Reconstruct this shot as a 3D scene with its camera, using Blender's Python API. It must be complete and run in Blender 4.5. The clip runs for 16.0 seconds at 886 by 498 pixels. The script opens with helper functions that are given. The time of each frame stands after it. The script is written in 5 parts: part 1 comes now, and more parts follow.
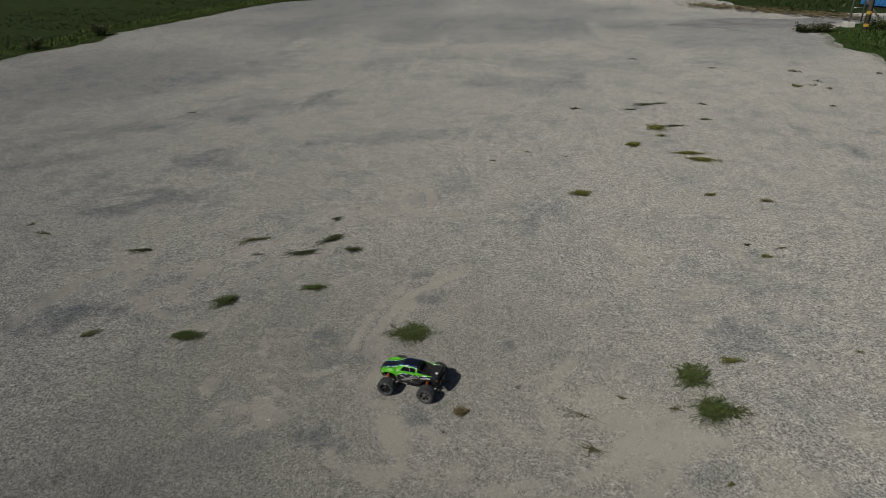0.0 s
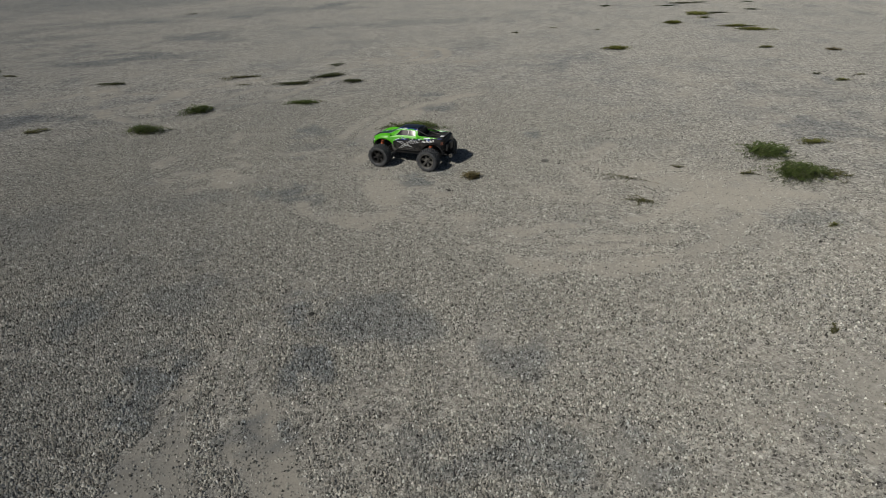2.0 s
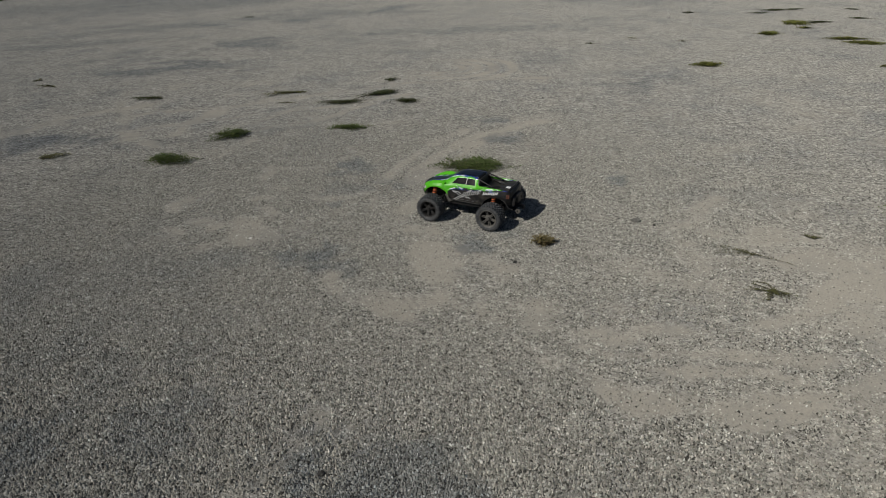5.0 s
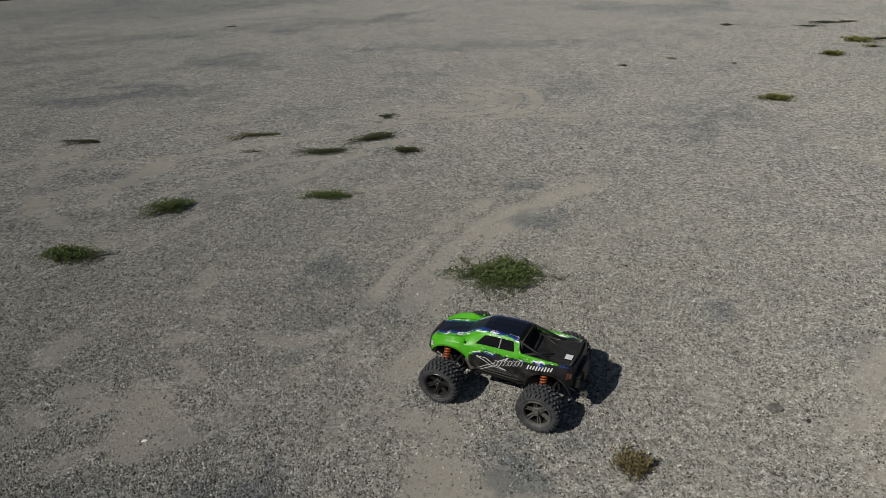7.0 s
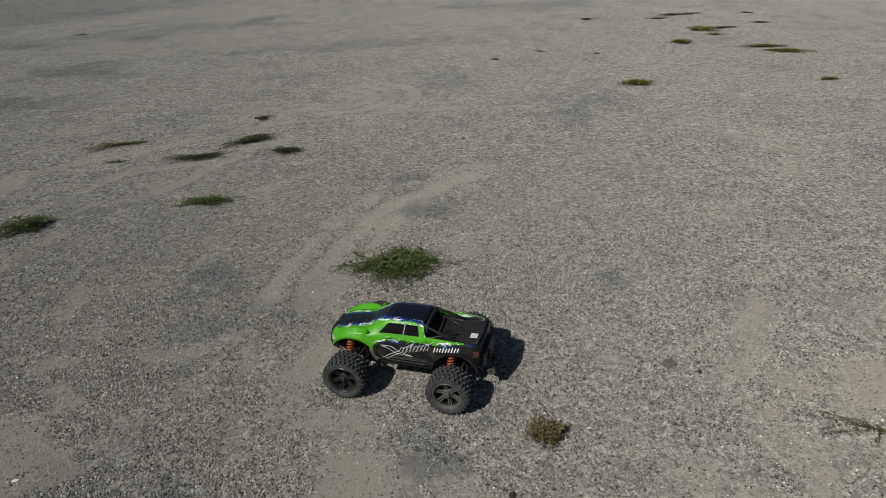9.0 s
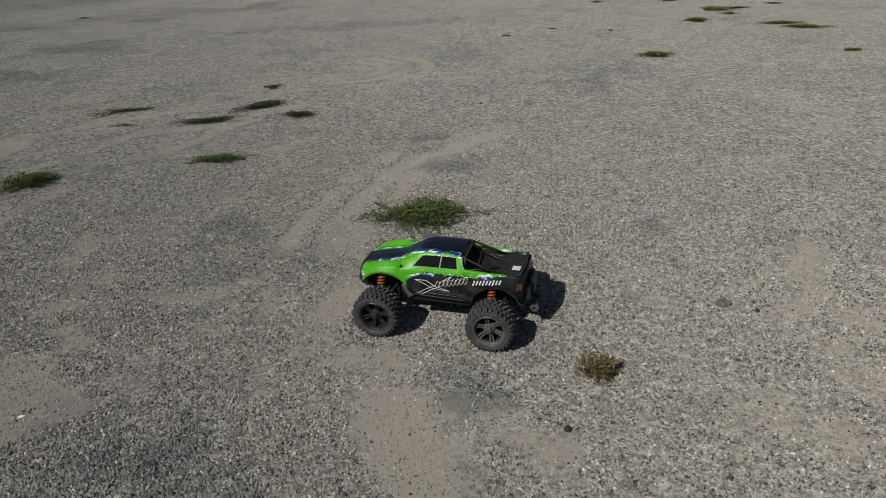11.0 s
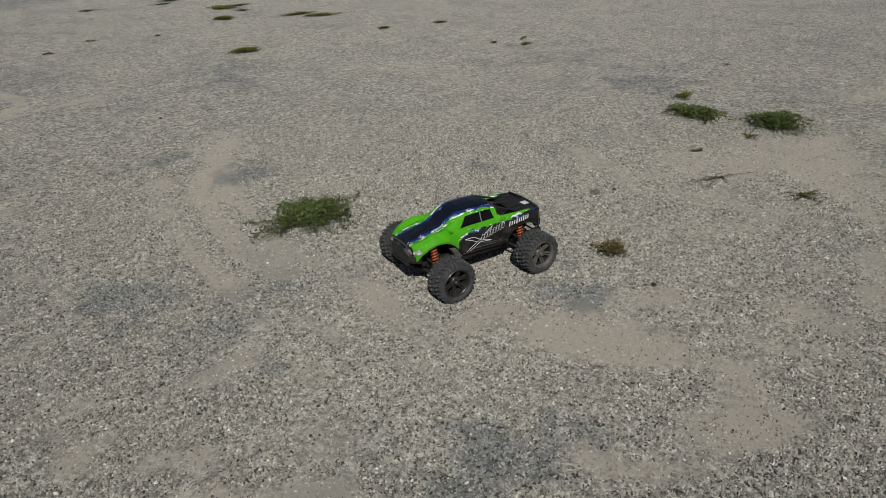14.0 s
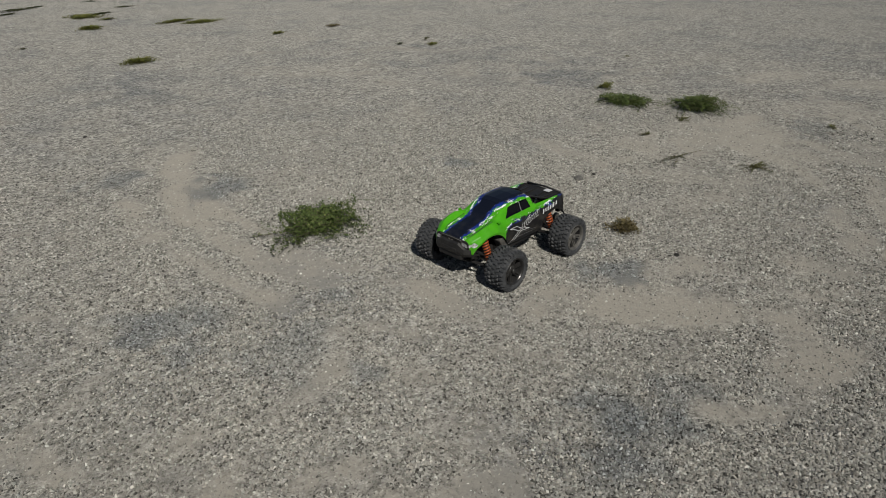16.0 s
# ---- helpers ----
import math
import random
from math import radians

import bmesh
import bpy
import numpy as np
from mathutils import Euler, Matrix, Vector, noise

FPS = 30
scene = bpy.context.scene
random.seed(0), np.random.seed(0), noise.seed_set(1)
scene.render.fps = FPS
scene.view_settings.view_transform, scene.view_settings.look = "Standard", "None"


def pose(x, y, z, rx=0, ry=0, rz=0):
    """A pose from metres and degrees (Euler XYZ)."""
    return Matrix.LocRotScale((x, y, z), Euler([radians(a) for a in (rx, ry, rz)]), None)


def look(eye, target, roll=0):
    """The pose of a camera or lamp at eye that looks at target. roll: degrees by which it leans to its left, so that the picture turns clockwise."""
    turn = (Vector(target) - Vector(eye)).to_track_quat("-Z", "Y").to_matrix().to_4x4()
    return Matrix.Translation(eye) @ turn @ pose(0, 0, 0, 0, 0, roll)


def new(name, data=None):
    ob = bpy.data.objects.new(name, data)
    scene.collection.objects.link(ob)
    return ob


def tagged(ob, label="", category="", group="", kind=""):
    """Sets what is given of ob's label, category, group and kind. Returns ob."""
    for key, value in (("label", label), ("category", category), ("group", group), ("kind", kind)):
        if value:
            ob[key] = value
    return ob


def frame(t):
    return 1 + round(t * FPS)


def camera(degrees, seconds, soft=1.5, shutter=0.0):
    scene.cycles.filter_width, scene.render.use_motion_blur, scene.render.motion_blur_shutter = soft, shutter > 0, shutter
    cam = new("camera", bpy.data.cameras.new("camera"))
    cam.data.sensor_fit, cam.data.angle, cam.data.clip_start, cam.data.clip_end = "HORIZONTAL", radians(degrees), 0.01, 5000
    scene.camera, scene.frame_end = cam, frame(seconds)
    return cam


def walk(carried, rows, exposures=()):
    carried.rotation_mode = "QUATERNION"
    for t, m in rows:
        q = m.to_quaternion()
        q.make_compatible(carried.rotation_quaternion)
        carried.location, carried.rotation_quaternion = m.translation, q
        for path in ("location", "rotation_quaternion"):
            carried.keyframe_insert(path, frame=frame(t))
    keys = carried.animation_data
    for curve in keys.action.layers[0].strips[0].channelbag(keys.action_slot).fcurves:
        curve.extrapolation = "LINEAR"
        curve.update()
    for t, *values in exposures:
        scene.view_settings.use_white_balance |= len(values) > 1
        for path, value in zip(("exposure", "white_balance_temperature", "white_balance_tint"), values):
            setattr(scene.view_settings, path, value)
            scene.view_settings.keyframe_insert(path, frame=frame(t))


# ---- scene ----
cam = camera(68.3, 16.0, soft=0.5)
PATH = [
    (0, (0.344, 0.009, 4.675), (0.254, 1.805, 3.799), -1.4),
    (0.5, (0.395, 0.29, 3.91), (0.304, 2.086, 3.035), -1.5),
    (1, (0.421, 0.336, 2.999), (0.327, 2.131, 2.122), -1.6),
    (1.5, (0.413, 0.319, 2.281), (0.317, 2.114, 1.405), -1.7),
    (2, (0.402, 0.307, 1.89), (0.248, 2.098, 1.015), -1.7),
    (2.5, (0.388, 0.294, 1.907), (0.085, 2.068, 1.035), -1.8),
    (3, (0.401, 0.3, 1.913), (0.082, 2.072, 1.041), -1.8),
    (3.2, (0.406, 0.321, 1.916), (0.086, 2.091, 1.041), -1.8),
    (5.3, (0.192, 1.854, 1.916), (-0.126, 3.625, 1.042), -1.8),
    (5.5, (0.152, 2.094, 1.92), (-0.167, 3.864, 1.045), -1.7),
    (6, (0.028, 2.684, 1.926), (-0.292, 4.454, 1.051), -1.7),
    (6.5, (-0.089, 3.225, 1.939), (-0.41, 4.994, 1.063), -1.6),
    (7, (-0.164, 3.508, 1.943), (-0.486, 5.277, 1.067), -1.6),
    (7.5, (-0.194, 3.569, 1.948), (-0.391, 5.355, 1.071), -1.7),
    (8, (-0.212, 3.548, 1.944), (-0.193, 5.345, 1.066), -1.7),
    (8.5, (-0.21, 3.531, 1.929), (-0.191, 5.329, 1.054), -1.7),
    (8.7, (-0.202, 3.524, 1.901), (-0.184, 5.323, 1.028), -1.7),
    (10.8, (-0.252, 3.601, 1.473), (-0.242, 5.401, 0.601), -1.9),
    (11, (-0.367, 3.594, 1.481), (-0.353, 5.393, 0.608), -1.8),
    (11.5, (-0.789, 3.61, 1.49), (-0.763, 5.408, 0.616), -1.8),
    (12, (-1.276, 3.653, 1.484), (-1.115, 5.444, 0.609), -1.8),
    (12.5, (-1.683, 3.75, 1.478), (-1.156, 5.466, 0.596), -1.8),
    (13, (-2.013, 3.935, 1.485), (-1.087, 5.468, 0.595), -1.6),
    (13.5, (-2.285, 4.119, 1.478), (-1.239, 5.572, 0.586), -1.5),
    (14, (-2.49, 4.288, 1.48), (-1.151, 5.47, 0.581), -1.4),
    (14.5, (-2.654, 4.487, 1.477), (-1.135, 5.424, 0.576), -1.2),
    (15, (-2.801, 4.67, 1.477), (-1.259, 5.571, 0.577), -1.1),
    (15.5, (-2.918, 4.81, 1.475), (-1.361, 5.686, 0.576), -1.1),
    (16, (-3.013, 4.929, 1.486), (-1.439, 5.773, 0.587), -1.1),
]
walk(cam, [(t, look(eye, target, roll)) for t, eye, target, roll in PATH], [(0.0, -0.18), (1.0, -0.09), (2.5, -0.01), (5.5, 0.0), (8.0, -0.06), (12.5, -0.07), (16.0, -0.1)])

import itertools

# ---- light ----
SUN_TO = Vector((-0.752, -0.715, 0.975)).normalized()
world = bpy.data.worlds.new("world")
scene.world = world
world.use_nodes = True
sky = world.node_tree.nodes.new("ShaderNodeTexSky")
sky.sky_type, sky.sun_disc = "NISHITA", False
sky.sun_elevation = math.asin(SUN_TO.z)
sky.sun_rotation = math.atan2(SUN_TO.x, SUN_TO.y)
world.node_tree.links.new(sky.outputs[0], world.node_tree.nodes["Background"].inputs[0])
world.node_tree.nodes["Background"].inputs[1].default_value = 0.043
sun = new("sun", bpy.data.lights.new("sun", "SUN"))
sun.data.energy = 3.9
sun.data.angle = radians(0.5)
sun.data.color = (1.0, 0.95, 0.852)
sun.matrix_world = look(SUN_TO * 20, (0, 0, 0))
scene.view_settings.exposure = 0.0


# ---- materials ----
class Nodes:
    """A small helper to write node trees in a line or two."""

    def __init__(self, name):
        self.mat = bpy.data.materials.new(name)
        self.mat.use_nodes = True
        self.tree = self.mat.node_tree
        self.bsdf = self.tree.nodes["Principled BSDF"]

    def put(self, kind, **links):
        node = self.tree.nodes.new(kind)
        for key, value in links.items():
            self.feed(node.inputs[int(key[1:]) if key[0] == "i" and key[1:].isdigit() else key], value)
        return node

    def feed(self, socket, value):
        if isinstance(value, bpy.types.NodeSocket):
            self.tree.links.new(value, socket)
        elif isinstance(value, tuple) and len(value) == 3 and socket.type == "RGBA":
            socket.default_value = (*value, 1)
        else:
            socket.default_value = value

    def math(self, op, a, b=0.0, clamp=False):
        node = self.put("ShaderNodeMath", i0=a, i1=b)
        node.operation, node.use_clamp = op, clamp
        return node.outputs[0]

    def mix(self, fac, a, b, blend="MIX"):
        node = self.put("ShaderNodeMix")
        node.data_type, node.blend_type = "RGBA", blend
        self.feed(node.inputs[0], fac)
        self.feed(node.inputs[6], a)
        self.feed(node.inputs[7], b)
        return node.outputs[2]

    def noise(self, scale, detail=3.0, rough=0.5, at=None, out=0):
        node = self.put("ShaderNodeTexNoise", i2=scale, i3=detail, i4=rough)
        if at is not None:
            self.feed(node.inputs[0], at)
        return node.outputs[out]

    def cells(self, scale, at=None, feature="F1", out=0):
        node = self.put("ShaderNodeTexVoronoi")
        node.feature = feature
        self.feed(node.inputs["Scale"], scale)
        if at is not None:
            self.feed(node.inputs[0], at)
        return node.outputs[out]

    def ramp(self, fac, *stops):
        node = self.put("ShaderNodeValToRGB", i0=fac)
        els = node.color_ramp.elements
        while len(els) < len(stops):
            els.new(0.5)
        for el, (pos, col) in zip(els, stops):
            el.position = pos
            el.color = (*col, 1) if isinstance(col, tuple) else (col, col, col, 1)
        return node.outputs[0]

    def step(self, value, lo, hi):
        return self.put("ShaderNodeMapRange", i0=value, i1=lo, i2=hi, i3=0.0, i4=1.0).outputs[0]

    def attribute(self, name):
        node = self.put("ShaderNodeAttribute")
        node.attribute_name = name
        return node.outputs["Fac"]

    def place(self, out="Object"):
        return self.put("ShaderNodeTexCoord").outputs[out]

    def bump(self, height, strength, distance):
        node = self.put("ShaderNodeBump", i0=strength, i1=distance)
        self.feed(node.inputs["Height"], height)
        self.feed(self.bsdf.inputs["Normal"], node.outputs[0])

    def done(self, color, rough=0.6, metal=0.0, spec=0.5):
        self.feed(self.bsdf.inputs["Base Color"], color)
        self.feed(self.bsdf.inputs["Roughness"], rough)
        self.feed(self.bsdf.inputs["Metallic"], metal)
        self.feed(self.bsdf.inputs["Specular IOR Level"], spec)
        return self.mat


def plain(name, dark, light, scale=30.0, rough=0.6, metal=0.0, spec=0.5, bump=0.0, dirt=0.0, dirt_color=(0.30, 0.27, 0.22)):
    """A surface of one kind, mottled between two tones, with dust in patches."""
    n = Nodes(name)
    at = n.place()
    col = n.mix(n.step(n.noise(scale, 5, 0.6, at), 0.3, 0.7), dark, light)
    if dirt:
        dust = n.math("MULTIPLY", n.step(n.noise(scale * 0.6, 6, 0.7, at), 0.35, 0.75), dirt)
        col = n.mix(dust, col, dirt_color)
    if bump:
        n.bump(n.noise(scale * 4, 4, 0.6, at), bump, 0.002)
    return n.done(col, rough, metal, spec)


def make_ground():
    n = Nodes("gravel_ground")
    at = n.place()
    dust, dark = n.attribute("dust"), n.attribute("dark")
    fine = n.noise(95.0, 3, 0.6, at)
    grit = n.noise(260.0, 2, 0.6, at)
    patch = n.noise(7.5, 6, 0.66, at)
    drift = n.noise(1.7, 6, 0.62, at)
    broad = n.noise(0.5, 7, 0.68, n.put("ShaderNodeMapping", i0=at, i2=(0.0, 0.0, 0.6), i3=(0.9, 0.7, 1.0)).outputs[0])
    # gravel chips, two sizes of cells
    chip_tone = n.put("ShaderNodeSeparateColor", i0=n.cells(104.0, at, out=1)).outputs[0]
    chip_tone2 = n.put("ShaderNodeSeparateColor", i0=n.cells(185.0, at, out=1)).outputs[1]
    edge = n.cells(104.0, at, "DISTANCE_TO_EDGE")
    edge2 = n.cells(185.0, at, "DISTANCE_TO_EDGE")
    tone = n.math("ADD", n.math("MULTIPLY", chip_tone, 0.65), n.math("MULTIPLY", chip_tone2, 0.35))
    chips = n.ramp(tone, (0.0, (0.03, 0.029, 0.027)), (0.18, (0.06, 0.059, 0.055)), (0.30, (0.235, 0.230, 0.213)), (0.65, (0.350, 0.343, 0.316)), (1.0, (0.54, 0.531, 0.502)))
    gap = n.step(n.math("MINIMUM", n.math("MULTIPLY", edge, 1.0), n.math("MULTIPLY", edge2, 1.4)), 0.0, 0.19)
    # shade between the chips, put into the colour along cell edges
    chips = n.mix(n.math("MULTIPLY", n.math("SUBTRACT", 1.0, gap), 0.3), chips, (0.10, 0.097, 0.088))
    # chip tone multiplied by noise at three sizes, darker and lighter
    for scale, low, high in ((30.0, 0.56, 1.32), (12.0, 0.80, 1.14), (4.6, 0.90, 1.07)):
        mottle = n.noise(scale, 2, 0.55, at)
        chips = n.mix(n.step(mottle, 0.50, 0.34), chips, (low, low, low * 1.01), "MULTIPLY")
        chips = n.mix(n.step(mottle, 0.50, 0.66), chips, (high, high, high * 0.99), "MULTIPLY")
    # packed dust between the chips
    powder = n.mix(n.step(fine, 0.3, 0.7), (0.214, 0.203, 0.179), (0.274, 0.260, 0.229))
    powder = n.mix(n.math("MULTIPLY", n.step(grit, 0.60, 0.72), 0.5), powder, (0.22, 0.205, 0.18))
    powder = n.mix(n.math("MULTIPLY", n.step(drift, 0.45, 0.65), 0.3), powder, (0.245, 0.230, 0.200))
    cover = n.math("ADD", dust, n.math("MULTIPLY", n.math("SUBTRACT", patch, 0.5), 0.9))
    cover = n.math("ADD", cover, n.math("MULTIPLY", n.math("SUBTRACT", drift, 0.5), 0.7))
    cover = n.math("ADD", cover, n.math("MULTIPLY", n.math("SUBTRACT", fine, 0.5), 0.9))
    cover = n.step(cover, 0.12, 0.78)
    col = n.mix(cover, chips, powder)
    # oily, bluish grey stains, and the dimming painted through the same mask
    stain_or_dim = n.math("ADD", dark, n.math("MULTIPLY", n.math("SUBTRACT", patch, 0.5), 1.3))
    stain_or_dim = n.math("ADD", stain_or_dim, n.math("MULTIPLY", n.math("SUBTRACT", drift, 0.5), 0.5))
    col = n.mix(n.step(stain_or_dim, 0.20, 0.95), col, (0.56, 0.60, 0.665), "MULTIPLY")
    # broad weathering over the lot
    wide = n.math("ADD", n.math("MULTIPLY", broad, 0.55), n.math("MULTIPLY", drift, 0.45))
    col = n.mix(n.step(wide, 0.49, 0.62), col, (0.83, 0.85, 0.88), "MULTIPLY")
    streak = n.noise(1.15, 9, 0.76, n.put("ShaderNodeMapping", i0=at, i2=(0.0, 0.0, 0.7), i3=(1.0, 0.7, 1.0)).outputs[0])
    col = n.mix(n.step(streak, 0.53, 0.64), col, (0.80, 0.82, 0.86), "MULTIPLY")
    col = n.mix(n.math("MULTIPLY", n.step(streak, 0.47, 0.34), 0.07), col, (0.46, 0.43, 0.365))
    height = n.math("MULTIPLY", gap, n.math("SUBTRACT", 1.0, n.math("MULTIPLY", cover, 0.85)))
    height = n.math("ADD", height, n.math("MULTIPLY", tone, 0.5))
    height = n.math("ADD", height, n.math("MULTIPLY", fine, 0.25))
    n.bump(height, 1.0, 0.002)
    n.feed(n.bsdf.inputs["Diffuse Roughness"], 1.0)
    return n.done(col, 0.95, 0.0, 0.08)


def make_chip():
    n = Nodes("stone_chip")
    at = n.place()
    r = n.put("ShaderNodeNewGeometry").outputs["Random Per Island"]
    col = n.ramp(r, (0.0, (0.02, 0.02, 0.019)), (0.07, (0.055, 0.054, 0.05)), (0.13, (0.142, 0.139, 0.127)), (0.55, (0.242, 0.236, 0.216)), (0.93, (0.375, 0.367, 0.338)), (1.0, (0.56, 0.553, 0.53)))
    hue = n.noise(75.0, 2, 0.5, at)
    col = n.mix(n.step(hue, 0.35, 0.65), n.mix(1.0, col, (0.95, 1.0, 1.0), "MULTIPLY"), n.mix(1.0, col, (1.04, 1.0, 0.97), "MULTIPLY"))
    clump = n.noise(32.0, 1, 0.5, at)
    col = n.mix(n.step(clump, 0.50, 0.33), col, (0.70, 0.70, 0.70), "MULTIPLY")
    col = n.mix(n.step(clump, 0.50, 0.67), col, (1.19, 1.19, 1.18), "MULTIPLY")
    dark = n.attribute("dark")
    col = n.mix(n.step(dark, 0.15, 0.9), col, (0.66, 0.715, 0.79), "MULTIPLY")
    col = n.mix(n.math("MULTIPLY", n.noise(160.0, 3, 0.6, at), 0.15), col, (0.27, 0.26, 0.232))
    n.feed(n.bsdf.inputs["Diffuse Roughness"], 1.0)
    return n.done(col, 0.9, 0.0, 0.15)


def make_leaf(name, a, b, c):
    n = Nodes(name)
    r = n.put("ShaderNodeNewGeometry").outputs["Random Per Island"]
    col = n.ramp(r, (0.0, a), (0.55, b), (0.9, b), (1.0, c))
    n.feed(n.bsdf.inputs["Subsurface Weight"], 0.0)
    return n.done(col, 0.65, 0.0, 0.18)


def make_paint():
    """The printed body shell: green with a navy stripe over bonnet and roof, black flanks with torn blue and white edges."""
    n = Nodes("printed_shell")
    at = n.place()
    xyz = n.put("ShaderNodeSeparateXYZ", i0=at)
    x, y, z = xyz.outputs
    ay = n.math("ABSOLUTE", y)
    tear = n.math("SUBTRACT", n.noise(25.0, 7, 0.8, n.put("ShaderNodeMapping", i0=at, i3=(0.45, 1.3, 1.0)).outputs[0]), 0.5)
    fleck = n.noise(46.0, 4, 0.75, n.put("ShaderNodeMapping", i0=at, i2=(0.0, 0.12, 0.1), i3=(0.38, 1.2, 1.2)).outputs[0])
    green = n.mix(n.step(n.noise(20, 4, 0.6, at), 0.35, 0.7), (0.050, 0.29, 0.006), (0.068, 0.345, 0.009))
    navy, blue, white, black = (0.006, 0.008, 0.016), (0.012, 0.03, 0.20), (0.72, 0.74, 0.76), (0.012, 0.012, 0.013)
    # stripe over the top
    wide = n.math("ADD", 0.061, n.math("MULTIPLY", n.step(x, 0.12, 0.06), 0.021))
    d = n.math("SUBTRACT", n.math("ADD", ay, n.math("MULTIPLY", tear, 0.075)), wide)
    col = n.mix(n.math("MULTIPLY", n.step(d, 0.013, 0.011), n.step(fleck, 0.525, 0.545)), green, white)
    col = n.mix(n.math("MULTIPLY", n.step(d, -0.003, -0.0045), n.step(fleck, 0.60, 0.58)), col, blue)
    col = n.mix(n.step(d, -0.013, -0.02), col, navy)
    brow = n.math("SUBTRACT", 0.238, n.math("MULTIPLY", n.math("MAXIMUM", n.math("SUBTRACT", x, 0.29), 0.0), 0.42))
    top = n.step(n.math("SUBTRACT", z, brow), 0.0, 0.002)
    col = n.mix(top, green, col)
    # dark flanks
    line = n.math("MINIMUM", n.math("ADD", 0.204, n.math("MULTIPLY", n.math("SUBTRACT", 0.14, x), 0.6)), 0.243)
    line = n.math("ADD", line, n.math("MULTIPLY", n.math("MAXIMUM", n.math("SUBTRACT", -0.05, x), 0.0), 0.085))
    e = n.math("SUBTRACT", n.math("ADD", z, n.math("MULTIPLY", tear, 0.095)), line)
    flank = n.step(x, 0.140, 0.136)
    lower = n.mix(n.math("MULTIPLY", n.step(e, 0.012, 0.009), n.step(fleck, 0.54, 0.56)), col, white)
    lower = n.mix(n.step(e, 0.001, 0.0), lower, n.mix(n.step(fleck, 0.50, 0.54), black, blue))
    lower = n.mix(n.step(e, -0.006, -0.014), lower, black)
    col = n.mix(flank, col, lower)
    # bed and tail are black
    bed = n.math("MULTIPLY", n.step(x, -0.090, -0.092), n.step(ay, 0.111, 0.109))
    bed = n.math("MAXIMUM", bed, n.math("MAXIMUM", n.step(x, -0.318, -0.326), n.step(x, 0.3465, 0.3475)))
    col = n.mix(bed, col, black)
    grime = n.math("MULTIPLY", n.step(n.noise(28, 6, 0.7, at), 0.45, 0.8), n.step(z, 0.30, 0.12))
    col = n.mix(n.math("MULTIPLY", grime, 0.26), col, (0.30, 0.27, 0.22))
    rough = n.math("ADD", 0.34, n.math("MULTIPLY", grime, 0.5))
    return n.done(col, rough, 0.0, 0.2)


def make_verge(name, a, b, c):
    n = Nodes(name)
    at = n.place()
    col = n.ramp(n.noise(1.3, 6, 0.7, at), (0.25, a), (0.5, b), (0.75, c))
    n.bump(n.noise(6, 5, 0.7, at), 1.0, 0.15)
    return n.done(col, 0.95, 0.0, 0.1)


M_GROUND = make_ground()
M_CHIP = make_chip()
M_PAINT = make_paint()
M_VERGE = make_verge("verge_soil", (0.010, 0.017, 0.004), (0.022, 0.037, 0.008), (0.050, 0.062, 0.016))
M_BANK = make_verge("bank_soil", (0.024, 0.042, 0.009), (0.036, 0.062, 0.013), (0.055, 0.08, 0.019))
M_LEAF = make_leaf("weed_leaf", (0.030, 0.046, 0.012), (0.070, 0.098, 0.027), (0.17, 0.175, 0.07))
M_LEAF_DARK = make_leaf("weed_leaf_dark", (0.022, 0.029, 0.012), (0.042, 0.052, 0.018), (0.10, 0.09, 0.04))
M_LEAF_TWIG = make_leaf("weed_leaf_brown", (0.048, 0.050, 0.021), (0.088, 0.089, 0.036), (0.155, 0.135, 0.068))
M_LEAF_YELLOW = make_leaf("weed_leaf_yellow", (0.06, 0.07, 0.016), (0.115, 0.122, 0.028), (0.21, 0.185, 0.06))
M_LEAF_DRY = make_leaf("weed_leaf_dry", (0.06, 0.052, 0.024), (0.125, 0.102, 0.046), (0.25, 0.195, 0.10))
M_STEM = plain("weed_stem", (0.042, 0.036, 0.024), (0.082, 0.064, 0.042), 60, 0.8)
M_GRASS = make_leaf("verge_grass", (0.012, 0.022, 0.004), (0.024, 0.042, 0.008), (0.045, 0.062, 0.015))
M_GRASS_EDGE = make_leaf("edge_grass", (0.036, 0.060, 0.010), (0.058, 0.092, 0.017), (0.09, 0.11, 0.028))
M_GRASS_BANK = make_leaf("bank_grass", (0.026, 0.048, 0.010), (0.040, 0.070, 0.015), (0.065, 0.09, 0.022))
M_GRASS_DRY = make_leaf("dry_grass", (0.10, 0.09, 0.04), (0.20, 0.17, 0.08), (0.33, 0.28, 0.15))
M_STONE = plain("field_stone", (0.07, 0.07, 0.067), (0.17, 0.165, 0.15), 45, 0.9, 0, 0.2, 0.6)
M_DARK_STONE = plain("dark_stone", (0.02, 0.02, 0.02), (0.05, 0.048, 0.045), 60, 0.9, 0, 0.2, 0.5)
M_LITTER = plain("pale_scrap", (0.55, 0.54, 0.50), (0.72, 0.71, 0.68), 50, 0.7)
M_RUBBER = plain("dusty_rubber", (0.017, 0.0175, 0.019), (0.044, 0.046, 0.050), 45, 0.62, 0, 0.45, 0.4, 0.42, (0.115, 0.12, 0.126))
M_RIM = plain("dusty_black_plastic", (0.008, 0.008, 0.009), (0.020, 0.020, 0.021), 50, 0.32, 0, 0.5, 0.0, 0.12, (0.17, 0.155, 0.13))
M_RIM_TAN = plain("dusty_grey_plastic", (0.045, 0.044, 0.042), (0.095, 0.092, 0.086), 50, 0.5, 0, 0.4, 0.0, 0.4, (0.13, 0.122, 0.105))
